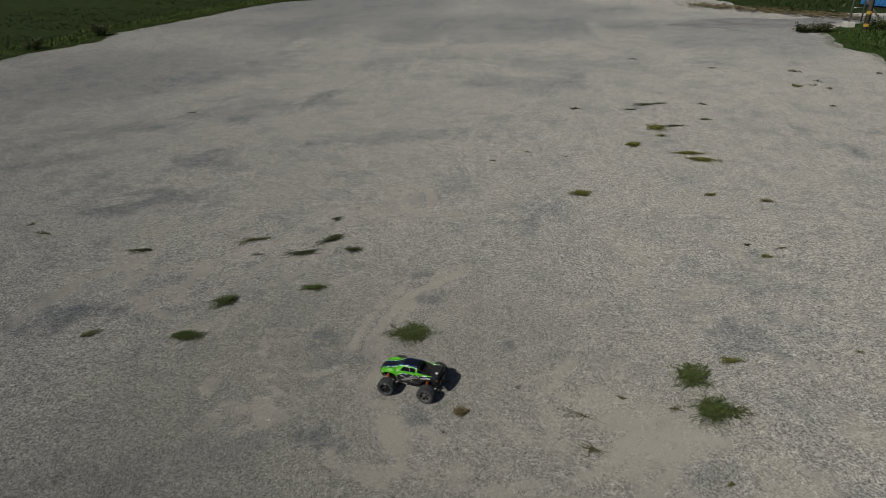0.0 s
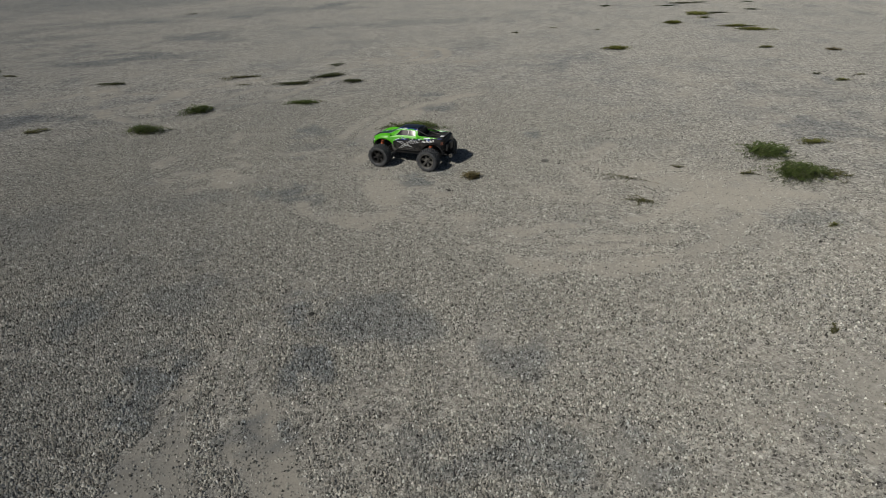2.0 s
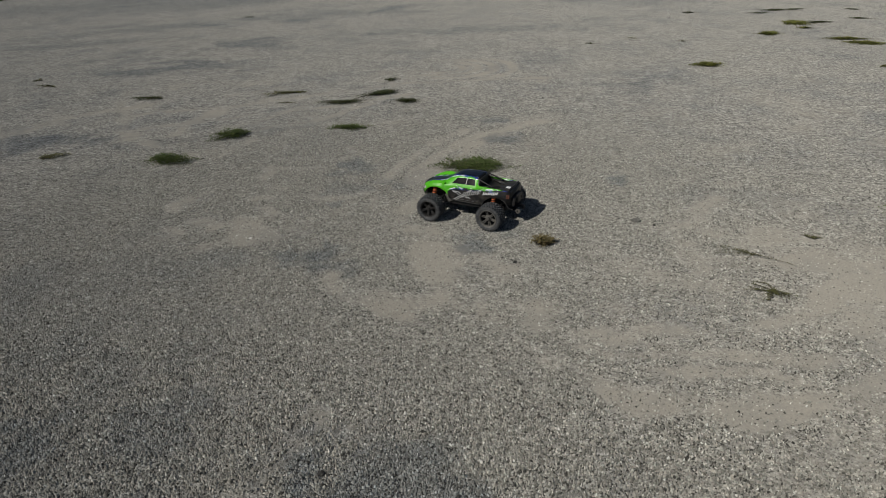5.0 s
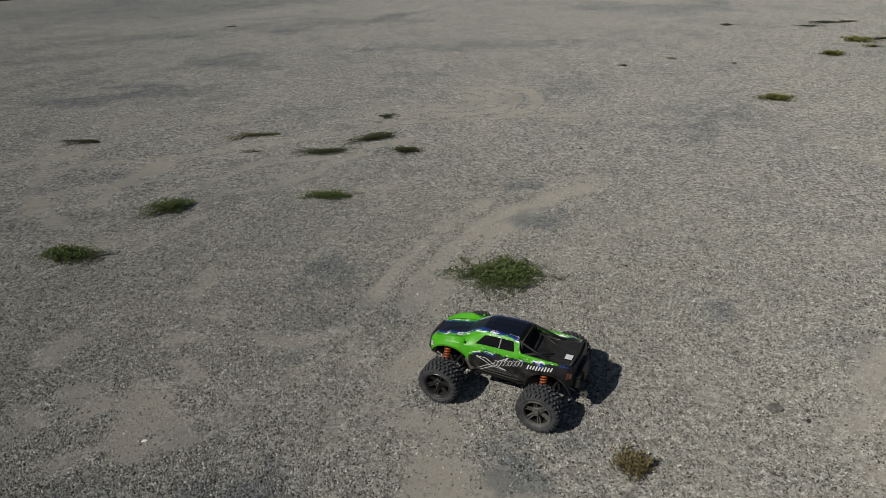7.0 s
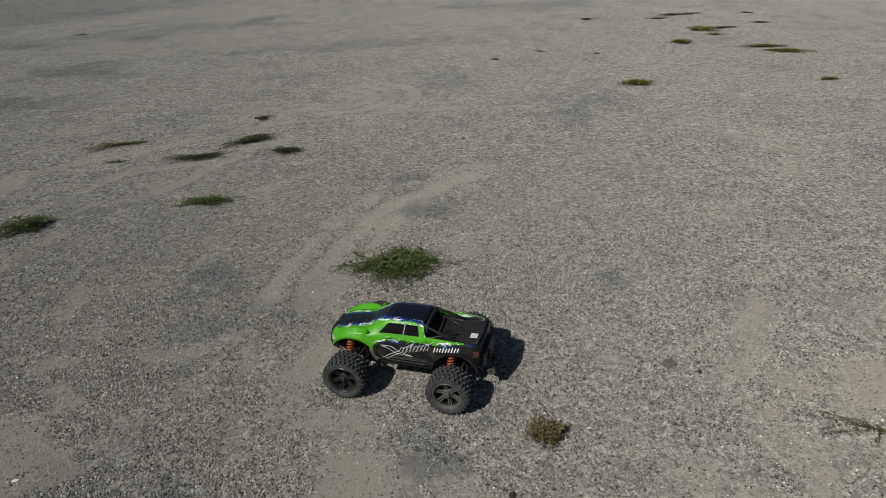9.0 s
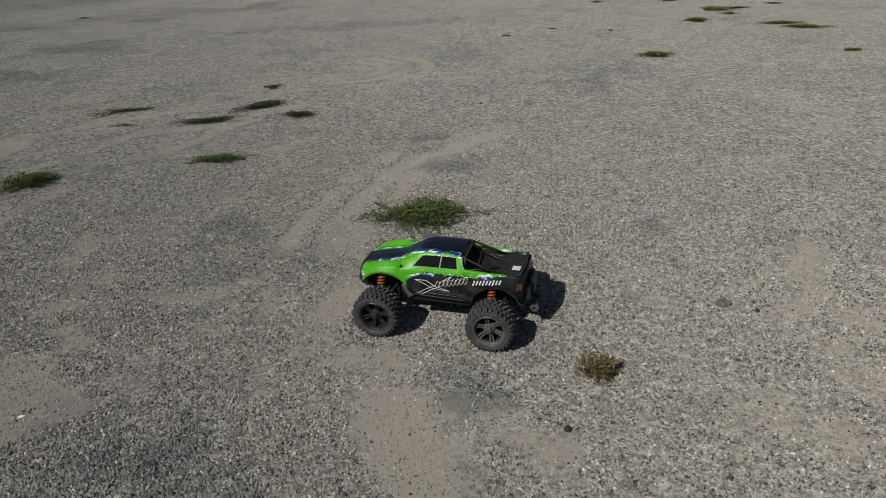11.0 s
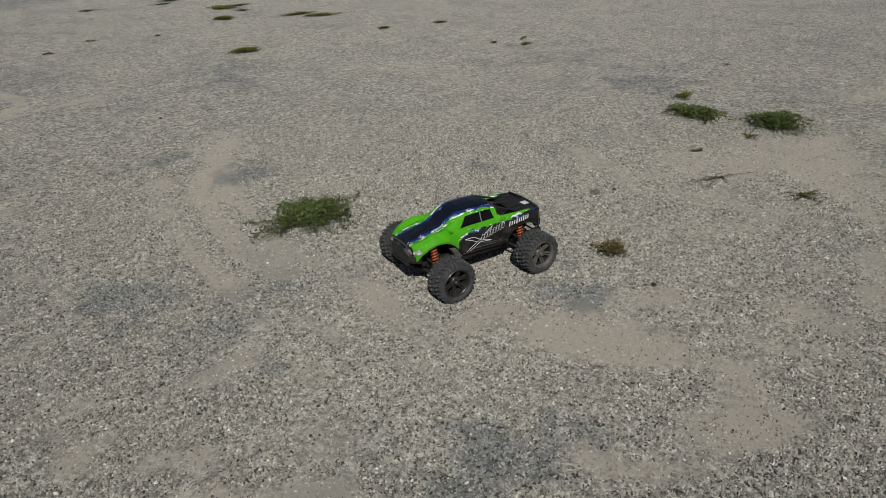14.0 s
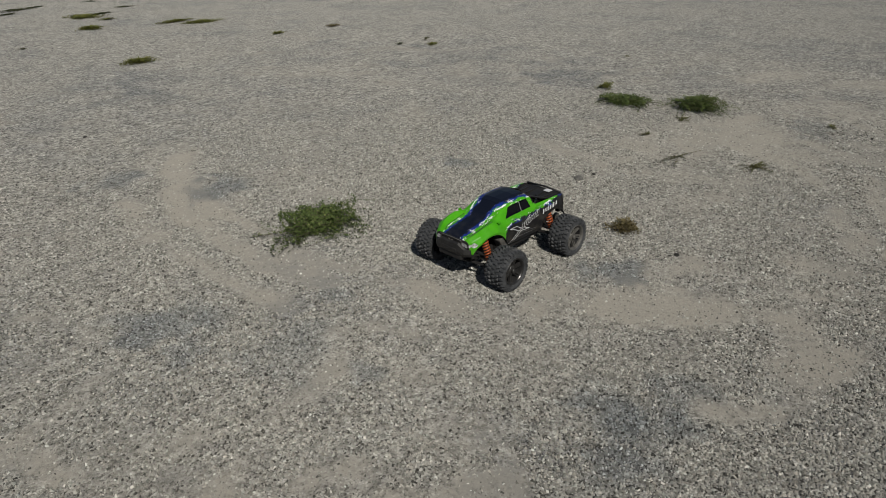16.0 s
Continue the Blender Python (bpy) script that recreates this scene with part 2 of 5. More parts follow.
M_PLASTIC = plain("black_plastic", (0.009, 0.009, 0.010), (0.018, 0.018, 0.019), 40, 0.5, 0, 0.35, 0.0, 0.12, (0.12, 0.11, 0.09))
M_INSIDE = plain("shell_inside", (0.008, 0.008, 0.008), (0.016, 0.016, 0.016), 40, 0.7)
M_WINDOW = plain("smoked_window", (0.004, 0.004, 0.005), (0.009, 0.009, 0.010), 20, 0.12, 0.0, 0.12)
M_STEEL = plain("dull_steel", (0.20, 0.19, 0.18), (0.34, 0.33, 0.31), 60, 0.45, 0.8, 0.5, 0.0, 0.3)
M_SPRING = plain("copper_orange_spring", (0.27, 0.056, 0.016), (0.39, 0.09, 0.025), 60, 0.45, 0.2)
M_WHITE = plain("white_print", (0.50, 0.51, 0.52), (0.66, 0.67, 0.68), 60, 0.45)
M_GREYP = plain("grey_print", (0.10, 0.10, 0.105), (0.17, 0.17, 0.175), 60, 0.4)
M_LAMP = plain("headlamp_print", (0.02, 0.02, 0.022), (0.60, 0.61, 0.62), 110, 0.2)
M_TAIL = plain("tail_lamp_print", (0.07, 0.025, 0.02), (0.15, 0.07, 0.05), 60, 0.25)
M_GREEN = plain("green_shell", (0.050, 0.29, 0.006), (0.068, 0.345, 0.009), 40, 0.25)
M_ASPHALT = plain("old_asphalt", (0.15, 0.15, 0.15), (0.255, 0.252, 0.246), 0.9, 0.95, 0, 0.15, 0.5)
M_CONCRETE = plain("concrete", (0.38, 0.37, 0.34), (0.52, 0.51, 0.47), 9, 0.9, 0, 0.2, 0.3)
M_TIMBER = plain("weathered_timber", (0.10, 0.085, 0.065), (0.18, 0.155, 0.12), 6, 0.9, 0, 0.2, 0.5)
M_YELLOW = plain("yellow_band", (0.30, 0.17, 0.02), (0.42, 0.26, 0.04), 14, 0.7)
M_BLUE = plain("blue_paint", (0.02, 0.11, 0.29), (0.03, 0.15, 0.36), 3, 0.4)
M_LITTERLEAF = make_leaf("fallen_leaves", (0.07, 0.055, 0.022), (0.13, 0.10, 0.045), (0.20, 0.15, 0.08))


# ---- building helpers ----
def mesh_of(name, bm, mats):
    me = bpy.data.meshes.new(name)
    bm.to_mesh(me)
    bm.free()
    for m in mats if isinstance(mats, (list, tuple)) else [mats]:
        me.materials.append(m)
    return me


def part(name, bm, mats, parent=None, label="", smooth=False, at=None):
    me = mesh_of(name, bm, mats)
    if smooth:
        me.polygons.foreach_set("use_smooth", [True] * len(me.polygons))
    ob = new(name, me)
    if parent is not None:
        ob.parent = parent
    if at is not None:
        ob.matrix_basis = at
    return tagged(ob, label)


def box(bm, x0, x1, y0, y1, z0, z1, bevel=0.0, m=None):
    made = bmesh.ops.create_cube(bm, size=1.0, matrix=Matrix.Translation(((x0 + x1) / 2, (y0 + y1) / 2, (z0 + z1) / 2)) @ Matrix.Diagonal((x1 - x0, y1 - y0, z1 - z0, 1)))
    verts = made["verts"]
    if bevel:
        edges = list({e for v in verts for e in v.link_edges})
        out = bmesh.ops.bevel(bm, geom=edges, offset=bevel, segments=2, affect="EDGES", profile=0.6)
        verts = list({v for f in out["faces"] for v in f.verts} | {v for v in verts if v.is_valid})
    if m is not None:
        bmesh.ops.transform(bm, matrix=m, verts=verts)
    return verts


def tube(bm, pts, r, n=8, caps=True):
    """A round bar through the points; r a number or one for each point."""
    pts = [Vector(p) for p in pts]
    rings = []
    side = None
    for i, p in enumerate(pts):
        d = (pts[min(i + 1, len(pts) - 1)] - pts[max(i - 1, 0)]).normalized()
        if side is None:
            side = d.orthogonal().normalized()
        side = (side - d * side.dot(d)).normalized()
        up = d.cross(side)
        ri = r[i] if isinstance(r, (list, tuple)) else r
        rings.append([bm.verts.new(p + (side * math.cos(a) + up * math.sin(a)) * ri) for a in (2 * math.pi * k / n for k in range(n))])
    for a, b in zip(rings, rings[1:]):
        for k in range(n):
            bm.faces.new((a[k], a[(k + 1) % n], b[(k + 1) % n], b[k]))
    if caps:
        bm.faces.new(rings[0][::-1])
        bm.faces.new(rings[-1])


def lathe(bm, profile, n=40, closed=False):
    """Turns (radius, y) pairs about the y axis."""
    rings = [[bm.verts.new((r * math.cos(a), y, r * math.sin(a))) for a in (2 * math.pi * k / n for k in range(n))] for r, y in profile]
    pairs = list(zip(rings, rings[1:])) + ([(rings[-1], rings[0])] if closed else [])
    for a, b in pairs:
        for k in range(n):
            bm.faces.new((a[k], b[k], b[(k + 1) % n], a[(k + 1) % n]))
    return rings


def from_arrays(name, verts, faces, mats):
    me = bpy.data.meshes.new(name)
    me.vertices.add(len(verts))
    me.vertices.foreach_set("co", verts.astype(np.float32).ravel())
    k = faces.shape[1]
    me.loops.add(faces.size)
    me.loops.foreach_set("vertex_index", faces.astype(np.int32).ravel())
    me.polygons.add(len(faces))
    me.polygons.foreach_set("loop_start", np.arange(0, faces.size, k, dtype=np.int32))
    me.update(calc_edges=True)
    for m in mats if isinstance(mats, (list, tuple)) else [mats]:
        me.materials.append(m)
    return me


# ---- the gravel lot ----
# tyre tracks, where dust lies bare: centre line points, half width, strength
TRACKS = []


def track(pts, half, strength):
    TRACKS.append((pts, half, strength))


track([(2.25, 4.75), (1.85, 4.28), (1.38, 3.97), (1.0, 3.88), (0.64, 3.91), (0.27, 4.18), (-0.1, 4.62), (-0.45, 5.15), (-0.62, 5.7)], 0.062, 0.75)
track([(2.4, 5.05), (2.0, 5.15), (1.55, 4.72), (1.25, 4.6), (0.67, 4.53), (0.17, 4.53), (-0.25, 4.9), (-0.7, 5.45), (-0.82, 6.0), (-0.86, 6.5)], 0.062, 0.8)
track([(-0.93, 6.6), (-0.9, 7.0), (-0.83, 7.38), (-0.67, 7.86), (-0.41, 8.28), (-0.13, 8.55), (0.3, 8.8)], 0.075, 0.95)
track([(-1.2, 6.6), (-1.13, 7.1), (-1.07, 7.53), (-0.9, 7.95), (-0.6, 8.4)], 0.06, 0.75)
track([(-0.43, 1.6), (-0.55, 2.38), (-0.73, 2.87), (-0.8, 3.3), (-0.75, 3.7)], 0.04, 0.8)
track([(-0.6, 1.5), (-0.72, 2.38), (-0.85, 2.87), (-0.87, 3.42), (-0.73, 3.92), (-0.4, 4.3)], 0.035, 0.5)
track([(-0.98, 1.4), (-1.05, 2.2), (-1.1, 2.6), (-1.0, 3.0)], 0.04, 0.7)
track([(-6.03, 7.13), (-5.9, 7.7), (-5.78, 8.2), (-5.6, 8.55), (-5.0, 9.2)], 0.09, 0.85)
track([(-6.0, 8.6), (-6.3, 9.3), (-6.45, 10.2), (-6.4, 11.0)], 0.08, 0.8)
track([(-4.9, 8.7), (-3.9, 9.2), (-2.9, 9.9), (-1.9, 10.6), (-0.6, 11.0), (0.6, 11.2)], 0.055, 0.55)
track([(-4.6, 8.0), (-3.6, 8.6), (-2.6, 9.2), (-1.6, 10.0)], 0.055, 0.6)
track([(-3.9, 7.0), (-3.2, 7.3), (-2.5, 7.9), (-1.5, 8.6)], 0.06, 0.3)
track([(-3.46, 8.08), (-3.26, 8.44), (-3.06, 8.79), (-2.84, 9.24)], 0.06, 0.7)
track([(-2.55, 8.49), (-2.24, 8.94), (-2.04, 9.42)], 0.05, 0.65)
track([(-3.25, 7.95), (-3.08, 8.14), (-2.9, 8.36)], 0.045, 0.6)
track([(-3.95, 8.99), (-3.69, 9.26), (-3.45, 9.67)], 0.05, 0.55)
track([(-4.06, 9.74), (-3.86, 10.17), (-3.54, 10.41)], 0.06, 0.55)
track([(1.3, 5.86), (1.17, 5.7), (1.14, 5.54), (1.3, 5.4), (1.8, 5.5), (2.3, 5.45), (2.7, 5.2)], 0.12, 0.6)
track([(1.58, 5.86), (1.6, 5.74), (1.43, 5.66)], 0.07, 0.6)
track([(2.1, 4.95), (2.5, 5.35), (2.75, 5.85)], 0.14, 0.55)
track([(-3.4, 5.6), (-2.6, 5.3), (-1.9, 5.5), (-1.3, 6.0)], 0.08, 0.25)
track([(-2.3, 4.2), (-1.7, 4.8), (-1.25, 5.4), (-1.1, 6.0)], 0.07, 0.25)
track([(-1.9, 5.9), (-1.5, 5.55), (-1.0, 5.4), (-0.6, 5.4)], 0.08, 0.3)
track([(0.74, 4.55), (1.08, 4.6), (1.42, 4.66)], 0.045, 0.7)
track([(0.26, 4.41), (0.61, 4.29), (1.12, 4.32), (1.62, 4.38)], 0.05, 0.75)
track([(0.79, 4.14), (1.17, 4.17), (1.54, 4.21)], 0.04, 0.7)
track([(-0.15, 8.57), (-0.5, 8.11), (-0.73, 7.74), (-0.91, 7.31), (-0.91, 7.05)], 0.06, 0.8)
track([(-1.1, 7.35), (-1.02, 7.6), (-0.79, 8.13)], 0.05, 0.45)
track([(-0.76, 6.85), (-0.74, 6.6), (-0.69, 6.37)], 0.05, 0.7)
track([(-1.12, 4.96), (-1.09, 4.88), (-1.01, 4.81)], 0.055, 0.9)
track([(0.2, 4.67), (-0.2, 4.68), (-0.59, 4.73), (-0.84, 4.77)], 0.09, 0.75)
track([(-0.66, 5.31), (-0.48, 5.12), (-0.29, 4.92), (-0.0, 4.71)], 0.05, 0.8)
track([(1.96, 5.47), (2.21, 5.27), (2.38, 5.08)], 0.14, 0.8)
track([(-1.78, 7.7), (-1.76, 7.5), (-1.78, 7.3)], 0.05, 0.7)
track([(-2.29, 6.87), (-2.21, 6.82), (-2.23, 6.65)], 0.05, 0.7)
track([(-1.95, 6.47), (-1.91, 6.34), (-1.94, 6.22)], 0.05, 0.7)
track([(-1.3, 6.33), (-1.18, 6.19), (-1.14, 6.0)], 0.04, 0.6)
track([(-2.42, 5.69), (-2.3, 5.73)], 0.05, 0.8)
track([(-2.57, 5.51), (-2.43, 5.49)], 0.05, 0.7)
track([(-1.81, 5.57), (-1.64, 5.42)], 0.05, 0.8)
track([(-1.02, 5.76), (-0.99, 5.48)], 0.05, 0.7)
track([(-2.03, 5.4), (-1.95, 5.44)], 0.04, 0.7)
track([(1.07, 5.9), (1.3, 6.16), (1.48, 6.45)], 0.1, 0.7)
track([(-2.69, 5.9), (-2.68, 6.14), (-2.53, 6.3)], 0.09, 0.70)
track([(-2.05, 5.67), (-1.92, 5.5), (-1.8, 5.4)], 0.11, 0.90)
track([(-2.38, 5.68), (-2.24, 5.58)], 0.06, 0.80)
track([(-2.13, 6.2), (-1.82, 6.22), (-1.37, 6.28)], 0.05, 0.70)
track([(-2.12, 5.24), (-2.01, 5.27)], 0.1, 0.70)
track([(-1.97, 6.01), (-1.85, 5.88)], 0.05, 0.70)
track([(-0.64, 5.5), (-0.53, 5.29), (-0.42, 5.04)], 0.12, 0.85)
track([(-0.21, 5.31), (-0.11, 5.21), (0.01, 5.16)], 0.07, 0.70)
track([(-1.04, 5.66), (-0.88, 5.85), (-0.86, 6.22)], 0.06, 0.50)
track([(-1.91, 5.48), (-1.72, 5.42)], 0.06, 0.60)
track([(-0.12, 5.09), (-0.02, 5.0)], 0.08, 0.70)
track([(-2.26, 6.92), (-2.06, 6.93), (-1.78, 6.96)], 0.07, 0.60)
track([(-1.3, 6.33), (-1.62, 6.19), (-1.84, 6.2)], 0.06, 0.50)
track([(-0.36, 5.43), (-0.29, 5.08), (-0.18, 4.75)], 0.06, 0.70)
track([(-1.1, 4.89), (-0.9, 4.75), (-0.41, 4.54)], 0.06, 0.80)
track([(-1.35, 5.66), (-1.14, 5.67), (-0.9, 5.52)], 0.05, 0.40)
track([(-0.99, 7.84), (-1.03, 7.47)], 0.06, 0.50)
track([(-1.07, 2.19), (-0.92, 1.99)], 0.05, 0.90)
track([(-1.07, 2.75), (-0.95, 2.31), (-0.81, 2.04)], 0.045, 0.85)
track([(-0.94, 3.02), (-0.81, 2.6)], 0.04, 0.80)
track([(-0.8, 3.26), (-0.68, 2.8), (-0.61, 2.51)], 0.04, 0.90)
track([(-0.68, 2.28), (-0.52, 2.08)], 0.05, 0.90)
track([(-0.51, 2.3), (-0.36, 2.07)], 0.05, 0.85)
track([(-2.37, 2.74), (-2.1, 2.82), (-1.89, 2.96)], 0.04, 0.70)
track([(-0.19, 5.02), (0.23, 4.52), (0.88, 4.4)], 0.06, 0.70)
track([(-0.56, 5.1), (-0.18, 4.58), (0.43, 4.02), (1.0, 3.9), (1.86, 4.1)], 0.07, 0.60)
track([(-5.96, 7.13), (-5.69, 8.08), (-5.54, 8.33)], 0.08, 0.90)
track([(-8.14, 10.61), (-8.59, 11.42), (-8.61, 11.87), (-8.49, 11.96)], 0.12, 0.70)
track([(-7.55, 10.11), (-6.35, 9.03), (-5.35, 8.13)], 0.08, 0.50)
track([(-5.96, 10.15), (-5.25, 9.07), (-4.24, 7.7), (-3.84, 7.48)], 0.08, 0.65)
track([(-3.88, 7.92), (-3.95, 8.89), (-3.64, 9.43)], 0.07, 0.65)
track([(-3.2, 8.38), (-3.03, 8.89)], 0.05, 0.60)
track([(-2.92, 7.86), (-2.92, 7.31)], 0.07, 0.70)
track([(-6.39, 9.34), (-6.33, 9.65)], 0.09, 0.60)
track([(-3.87, 8.47), (-3.71, 9.22), (-3.56, 9.64)], 0.05, 0.50)
track([(5.93, 12.71), (6.3, 13.4), (5.69, 12.08), (5.21, 11.79)], 0.09, 0.50)
track([(3.33, 12.44), (4.05, 13.09), (4.46, 13.82)], 0.08, 0.40)
track([(-0.71, 6.98), (-0.56, 7.74), (-0.13, 8.47)], 0.06, 0.50)
track([(1.68, 5.88), (2.13, 5.69), (2.34, 5.34)], 0.15, 0.50)
track([(-0.91, 5.85), (-0.32, 4.97), (0.15, 4.53)], 0.08, 0.40)
track([(0.83, 4.48), (1.75, 4.7), (2.53, 5.01)], 0.09, 0.40)
ARCS = [(0.36, -160, 75), (0.60, -140, 95), (0.86, -120, 110), (1.16, -50, 70)]


# dark, oily stains and painted dimming: x, y, reach in x and y, turn in degrees, strength
STAINS_AND_DIMS = []


def stain_or_dim(*row):
    STAINS_AND_DIMS.append(row)


# next two: shade between the near-left chips, painted as broad dark patches
stain_or_dim(-1.9, 2.7, 1.1, 1.3, 0, 0.34)
stain_or_dim(-2.3, 4.4, 0.9, 0.9, 0, 0.3)
stain_or_dim(9, 35.5, 6, 1.6, 0, 0.8)
stain_or_dim(0.5, 36, 5, 1.2, 0, 0.5)
stain_or_dim(-2.6, 4.9, 0.9, 0.7, 30, 0.3)
stain_or_dim(0.6, 2.3, 0.5, 0.2, 0, 0.6)
stain_or_dim(-6.1, 11.6, 0.9, 0.6, 40, 0.8)
stain_or_dim(-5.9, 14.2, 0.9, 0.8, 0, 0.75)
stain_or_dim(-5.4, 7.5, 0.6, 0.45, 45, 0.9)
stain_or_dim(-4.6, 7.6, 0.5, 0.25, 0, 0.7)
stain_or_dim(4.5, 8.3, 0.7, 0.6, 40, 0.5)
stain_or_dim(3.7, 7.1, 0.3, 0.45, 30, 0.6)
# next five: painted dimming that brings the far ground's brightness down
stain_or_dim(-14, 28, 8, 8, 30, 0.6)
stain_or_dim(3, 39, 12, 7, 0, 0.75)
stain_or_dim(-9, 41, 8, 7, 0, 0.75)
stain_or_dim(13, 30, 5, 6, 0, 0.6)
stain_or_dim(0, 54, 25, 10, 0, 0.75)
stain_or_dim(8.04, 18.22, 1.10, 0.16, -72, 0.60)
stain_or_dim(8.61, 16.27, 0.93, 0.16, -77, 0.60)
stain_or_dim(9.00, 14.53, 0.86, 0.16, -78, 0.60)
stain_or_dim(10.18, 15.99, 0.31, 0.16, -73, 0.60)
stain_or_dim(-0.5, 8.75, 0.22, 0.16, 10, 0.7)
stain_or_dim(-2.9, 8.3, 0.5, 0.3, 30, 0.45)
stain_or_dim(-3.3, 7.9, 0.6, 0.25, 25, 0.4)
stain_or_dim(2.7, 4.75, 0.35, 0.16, 0, 0.55)
stain_or_dim(-2.1, 5, 0.35, 0.3, 0, 0.45)
stain_or_dim(0.15, 12.9, 0.5, 0.9, 0, 0.4)
stain_or_dim(1.3, 10.4, 0.4, 0.6, 0, 0.45)
stain_or_dim(-1.7, 16, 3.2, 0.5, 8, 0.6)
stain_or_dim(-8.5, 18, 3.5, 0.7, 20, 0.55)
stain_or_dim(2, 22.5, 3, 1.6, 0, 0.6)
stain_or_dim(-4, 20, 3, 0.6, 10, 0.55)
stain_or_dim(6, 26, 3.5, 2, 0, 0.5)
stain_or_dim(-1, 28, 4, 1.2, 0, 0.55)
stain_or_dim(-9.5, 14.5, 2.5, 0.6, 25, 0.5)
stain_or_dim(1.2, 18, 1.2, 0.8, 0, 0.45)
stain_or_dim(-4.5, 25, 3, 0.6, 5, 0.5)
stain_or_dim(3, 33, 4, 1.5, 0, 0.55)
stain_or_dim(1.7, 6.6, 0.5, 0.35, 20, 0.35)
stain_or_dim(-1.23, 2.66, 0.15, 0.36, 7, 0.95)
stain_or_dim(-1.88, 3.3, 0.22, 0.29, 6, 0.8)
stain_or_dim(-0.45, 2.87, 0.16, 0.22, 7, 0.95)
stain_or_dim(-0.68, 3.36, 0.15, 0.19, 6, 0.8)
stain_or_dim(-0.22, 3.32, 0.27, 0.33, 6, 0.75)
stain_or_dim(0.48, 2.96, 0.16, 0.21, 7, 0.62)
stain_or_dim(-0.6, 2.38, 0.14, 0.13, 7, 0.9)
stain_or_dim(-1.44, 1.96, 0.07, 0.08, 7, 0.8)
stain_or_dim(0.68, 2.24, 0.09, 0.09, 7, 0.8)
stain_or_dim(-1.15, 2.46, 0.14, 0.13, 7, 0.8)
stain_or_dim(-1.47, 3.51, 0.28, 0.22, 6, 0.6)
stain_or_dim(-3.17, 4.51, 0.69, 0.4, 5, 0.45)
stain_or_dim(-1.95, 3.85, 0.58, 0.32, 6, 0.4)
stain_or_dim(-1.23, 5.33, 0.08, 0.11, 8, 0.8)
stain_or_dim(-0.29, 5.45, 0.1, 0.11, 8, 0.8)
stain_or_dim(-0.29, 8.04, 0.19, 0.19, 6, 0.85)
stain_or_dim(-1.49, 6.43, 0.24, 0.15, 7, 0.5)
stain_or_dim(-0.06, 5.71, 0.14, 0.12, 8, 0.5)
stain_or_dim(-0.25, 8.03, 0.16, 0.21, -65, 0.85)
stain_or_dim(-1.54, 7.05, 0.21, 0.16, -64, 0.8)
stain_or_dim(-0.25, 5.53, 0.16, 0.11, -64, 0.85)
stain_or_dim(-1.04, 6.55, 0.11, 0.1, -64, 0.6)
stain_or_dim(-1.25, 5.19, 0.18, 0.18, -63, 0.9)
stain_or_dim(-1.48, 5.15, 0.14, 0.09, -63, 0.7)
stain_or_dim(-1.01, 5.03, 0.12, 0.13, -64, 0.6)
stain_or_dim(3.28, 7.75, 0.5, 0.4, -57, 0.45)
stain_or_dim(-1.43, 6.1, 0.08, 0.08, -64, 0.6)
stain_or_dim(-1.65, 6.83, 0.1, 0.1, -64, 0.6)
stain_or_dim(1.21, 10.64, 0.4, 0.52, -66, 0.6)
stain_or_dim(0.8, 6.86, 0.11, 0.14, -4, 0.85)
stain_or_dim(-0.31, 5.56, 0.15, 0.12, -51, 0.5)
stain_or_dim(-1.57, 7.14, 0.17, 0.14, -51, 0.6)
stain_or_dim(-10.73, 15.73, 0.83, 0.45, 41, 0.70)
stain_or_dim(-9.19, 17.00, 1.32, 0.51, 42, 0.65)
stain_or_dim(-8.06, 17.18, 0.58, 0.40, 27, 0.75)
stain_or_dim(-6.17, 18.33, 1.05, 0.51, 62, 0.75)
stain_or_dim(-4.55, 20.30, 1.69, 0.54, 41, 0.75)
stain_or_dim(-9.88, 13.90, 0.51, 0.32, 34, 0.55)
stain_or_dim(-8.08, 12.18, 0.54, 0.32, 61, 0.50)
stain_or_dim(-7.64, 10.31, 0.77, 0.34, -34, 0.40)
stain_or_dim(-7.26, 25.16, 0.81, 0.46, 29, 0.70)
stain_or_dim(-6.37, 34.27, 1.23, 0.80, 33, 0.60)
stain_or_dim(-3.30, 26.00, 0.75, 0.48, 35, 0.70)
stain_or_dim(-8.64, 32.91, 0.61, 0.61, 41, 0.60)
stain_or_dim(-4.49, 37.93, 2.53, 0.97, 14, 0.50)
stain_or_dim(-10.41, 21.27, 1.75, 0.50, 66, 0.50)
stain_or_dim(-1.85, 20.22, 1.23, 0.46, 11, 0.55)
stain_or_dim(-1.75, 16.23, 0.47, 0.46, 31, 0.60)
stain_or_dim(2.32, 31.69, 1.36, 0.86, 12, 0.60)
stain_or_dim(2.07, 26.67, 1.87, 0.87, -61, 0.55)
stain_or_dim(0.46, 28.03, 0.98, 0.55, 15, 0.50)
stain_or_dim(2.93, 21.62, 0.78, 0.51, 29, 0.45)
stain_or_dim(7.93, 24.21, 0.47, 0.47, -68, 0.50)
stain_or_dim(12.47, 36.16, 4.26, 1.09, -3, 0.60)
stain_or_dim(5.74, 32.24, 1.66, 0.88, -60, 0.50)
stain_or_dim(1.29, 10.39, 0.17, 0.17, -47, 0.50)
stain_or_dim(-13.60, 28.65, 1.53, 0.73, 38, 0.40)
stain_or_dim(-11.63, 31.52, 1.58, 0.69, 46, 0.45)


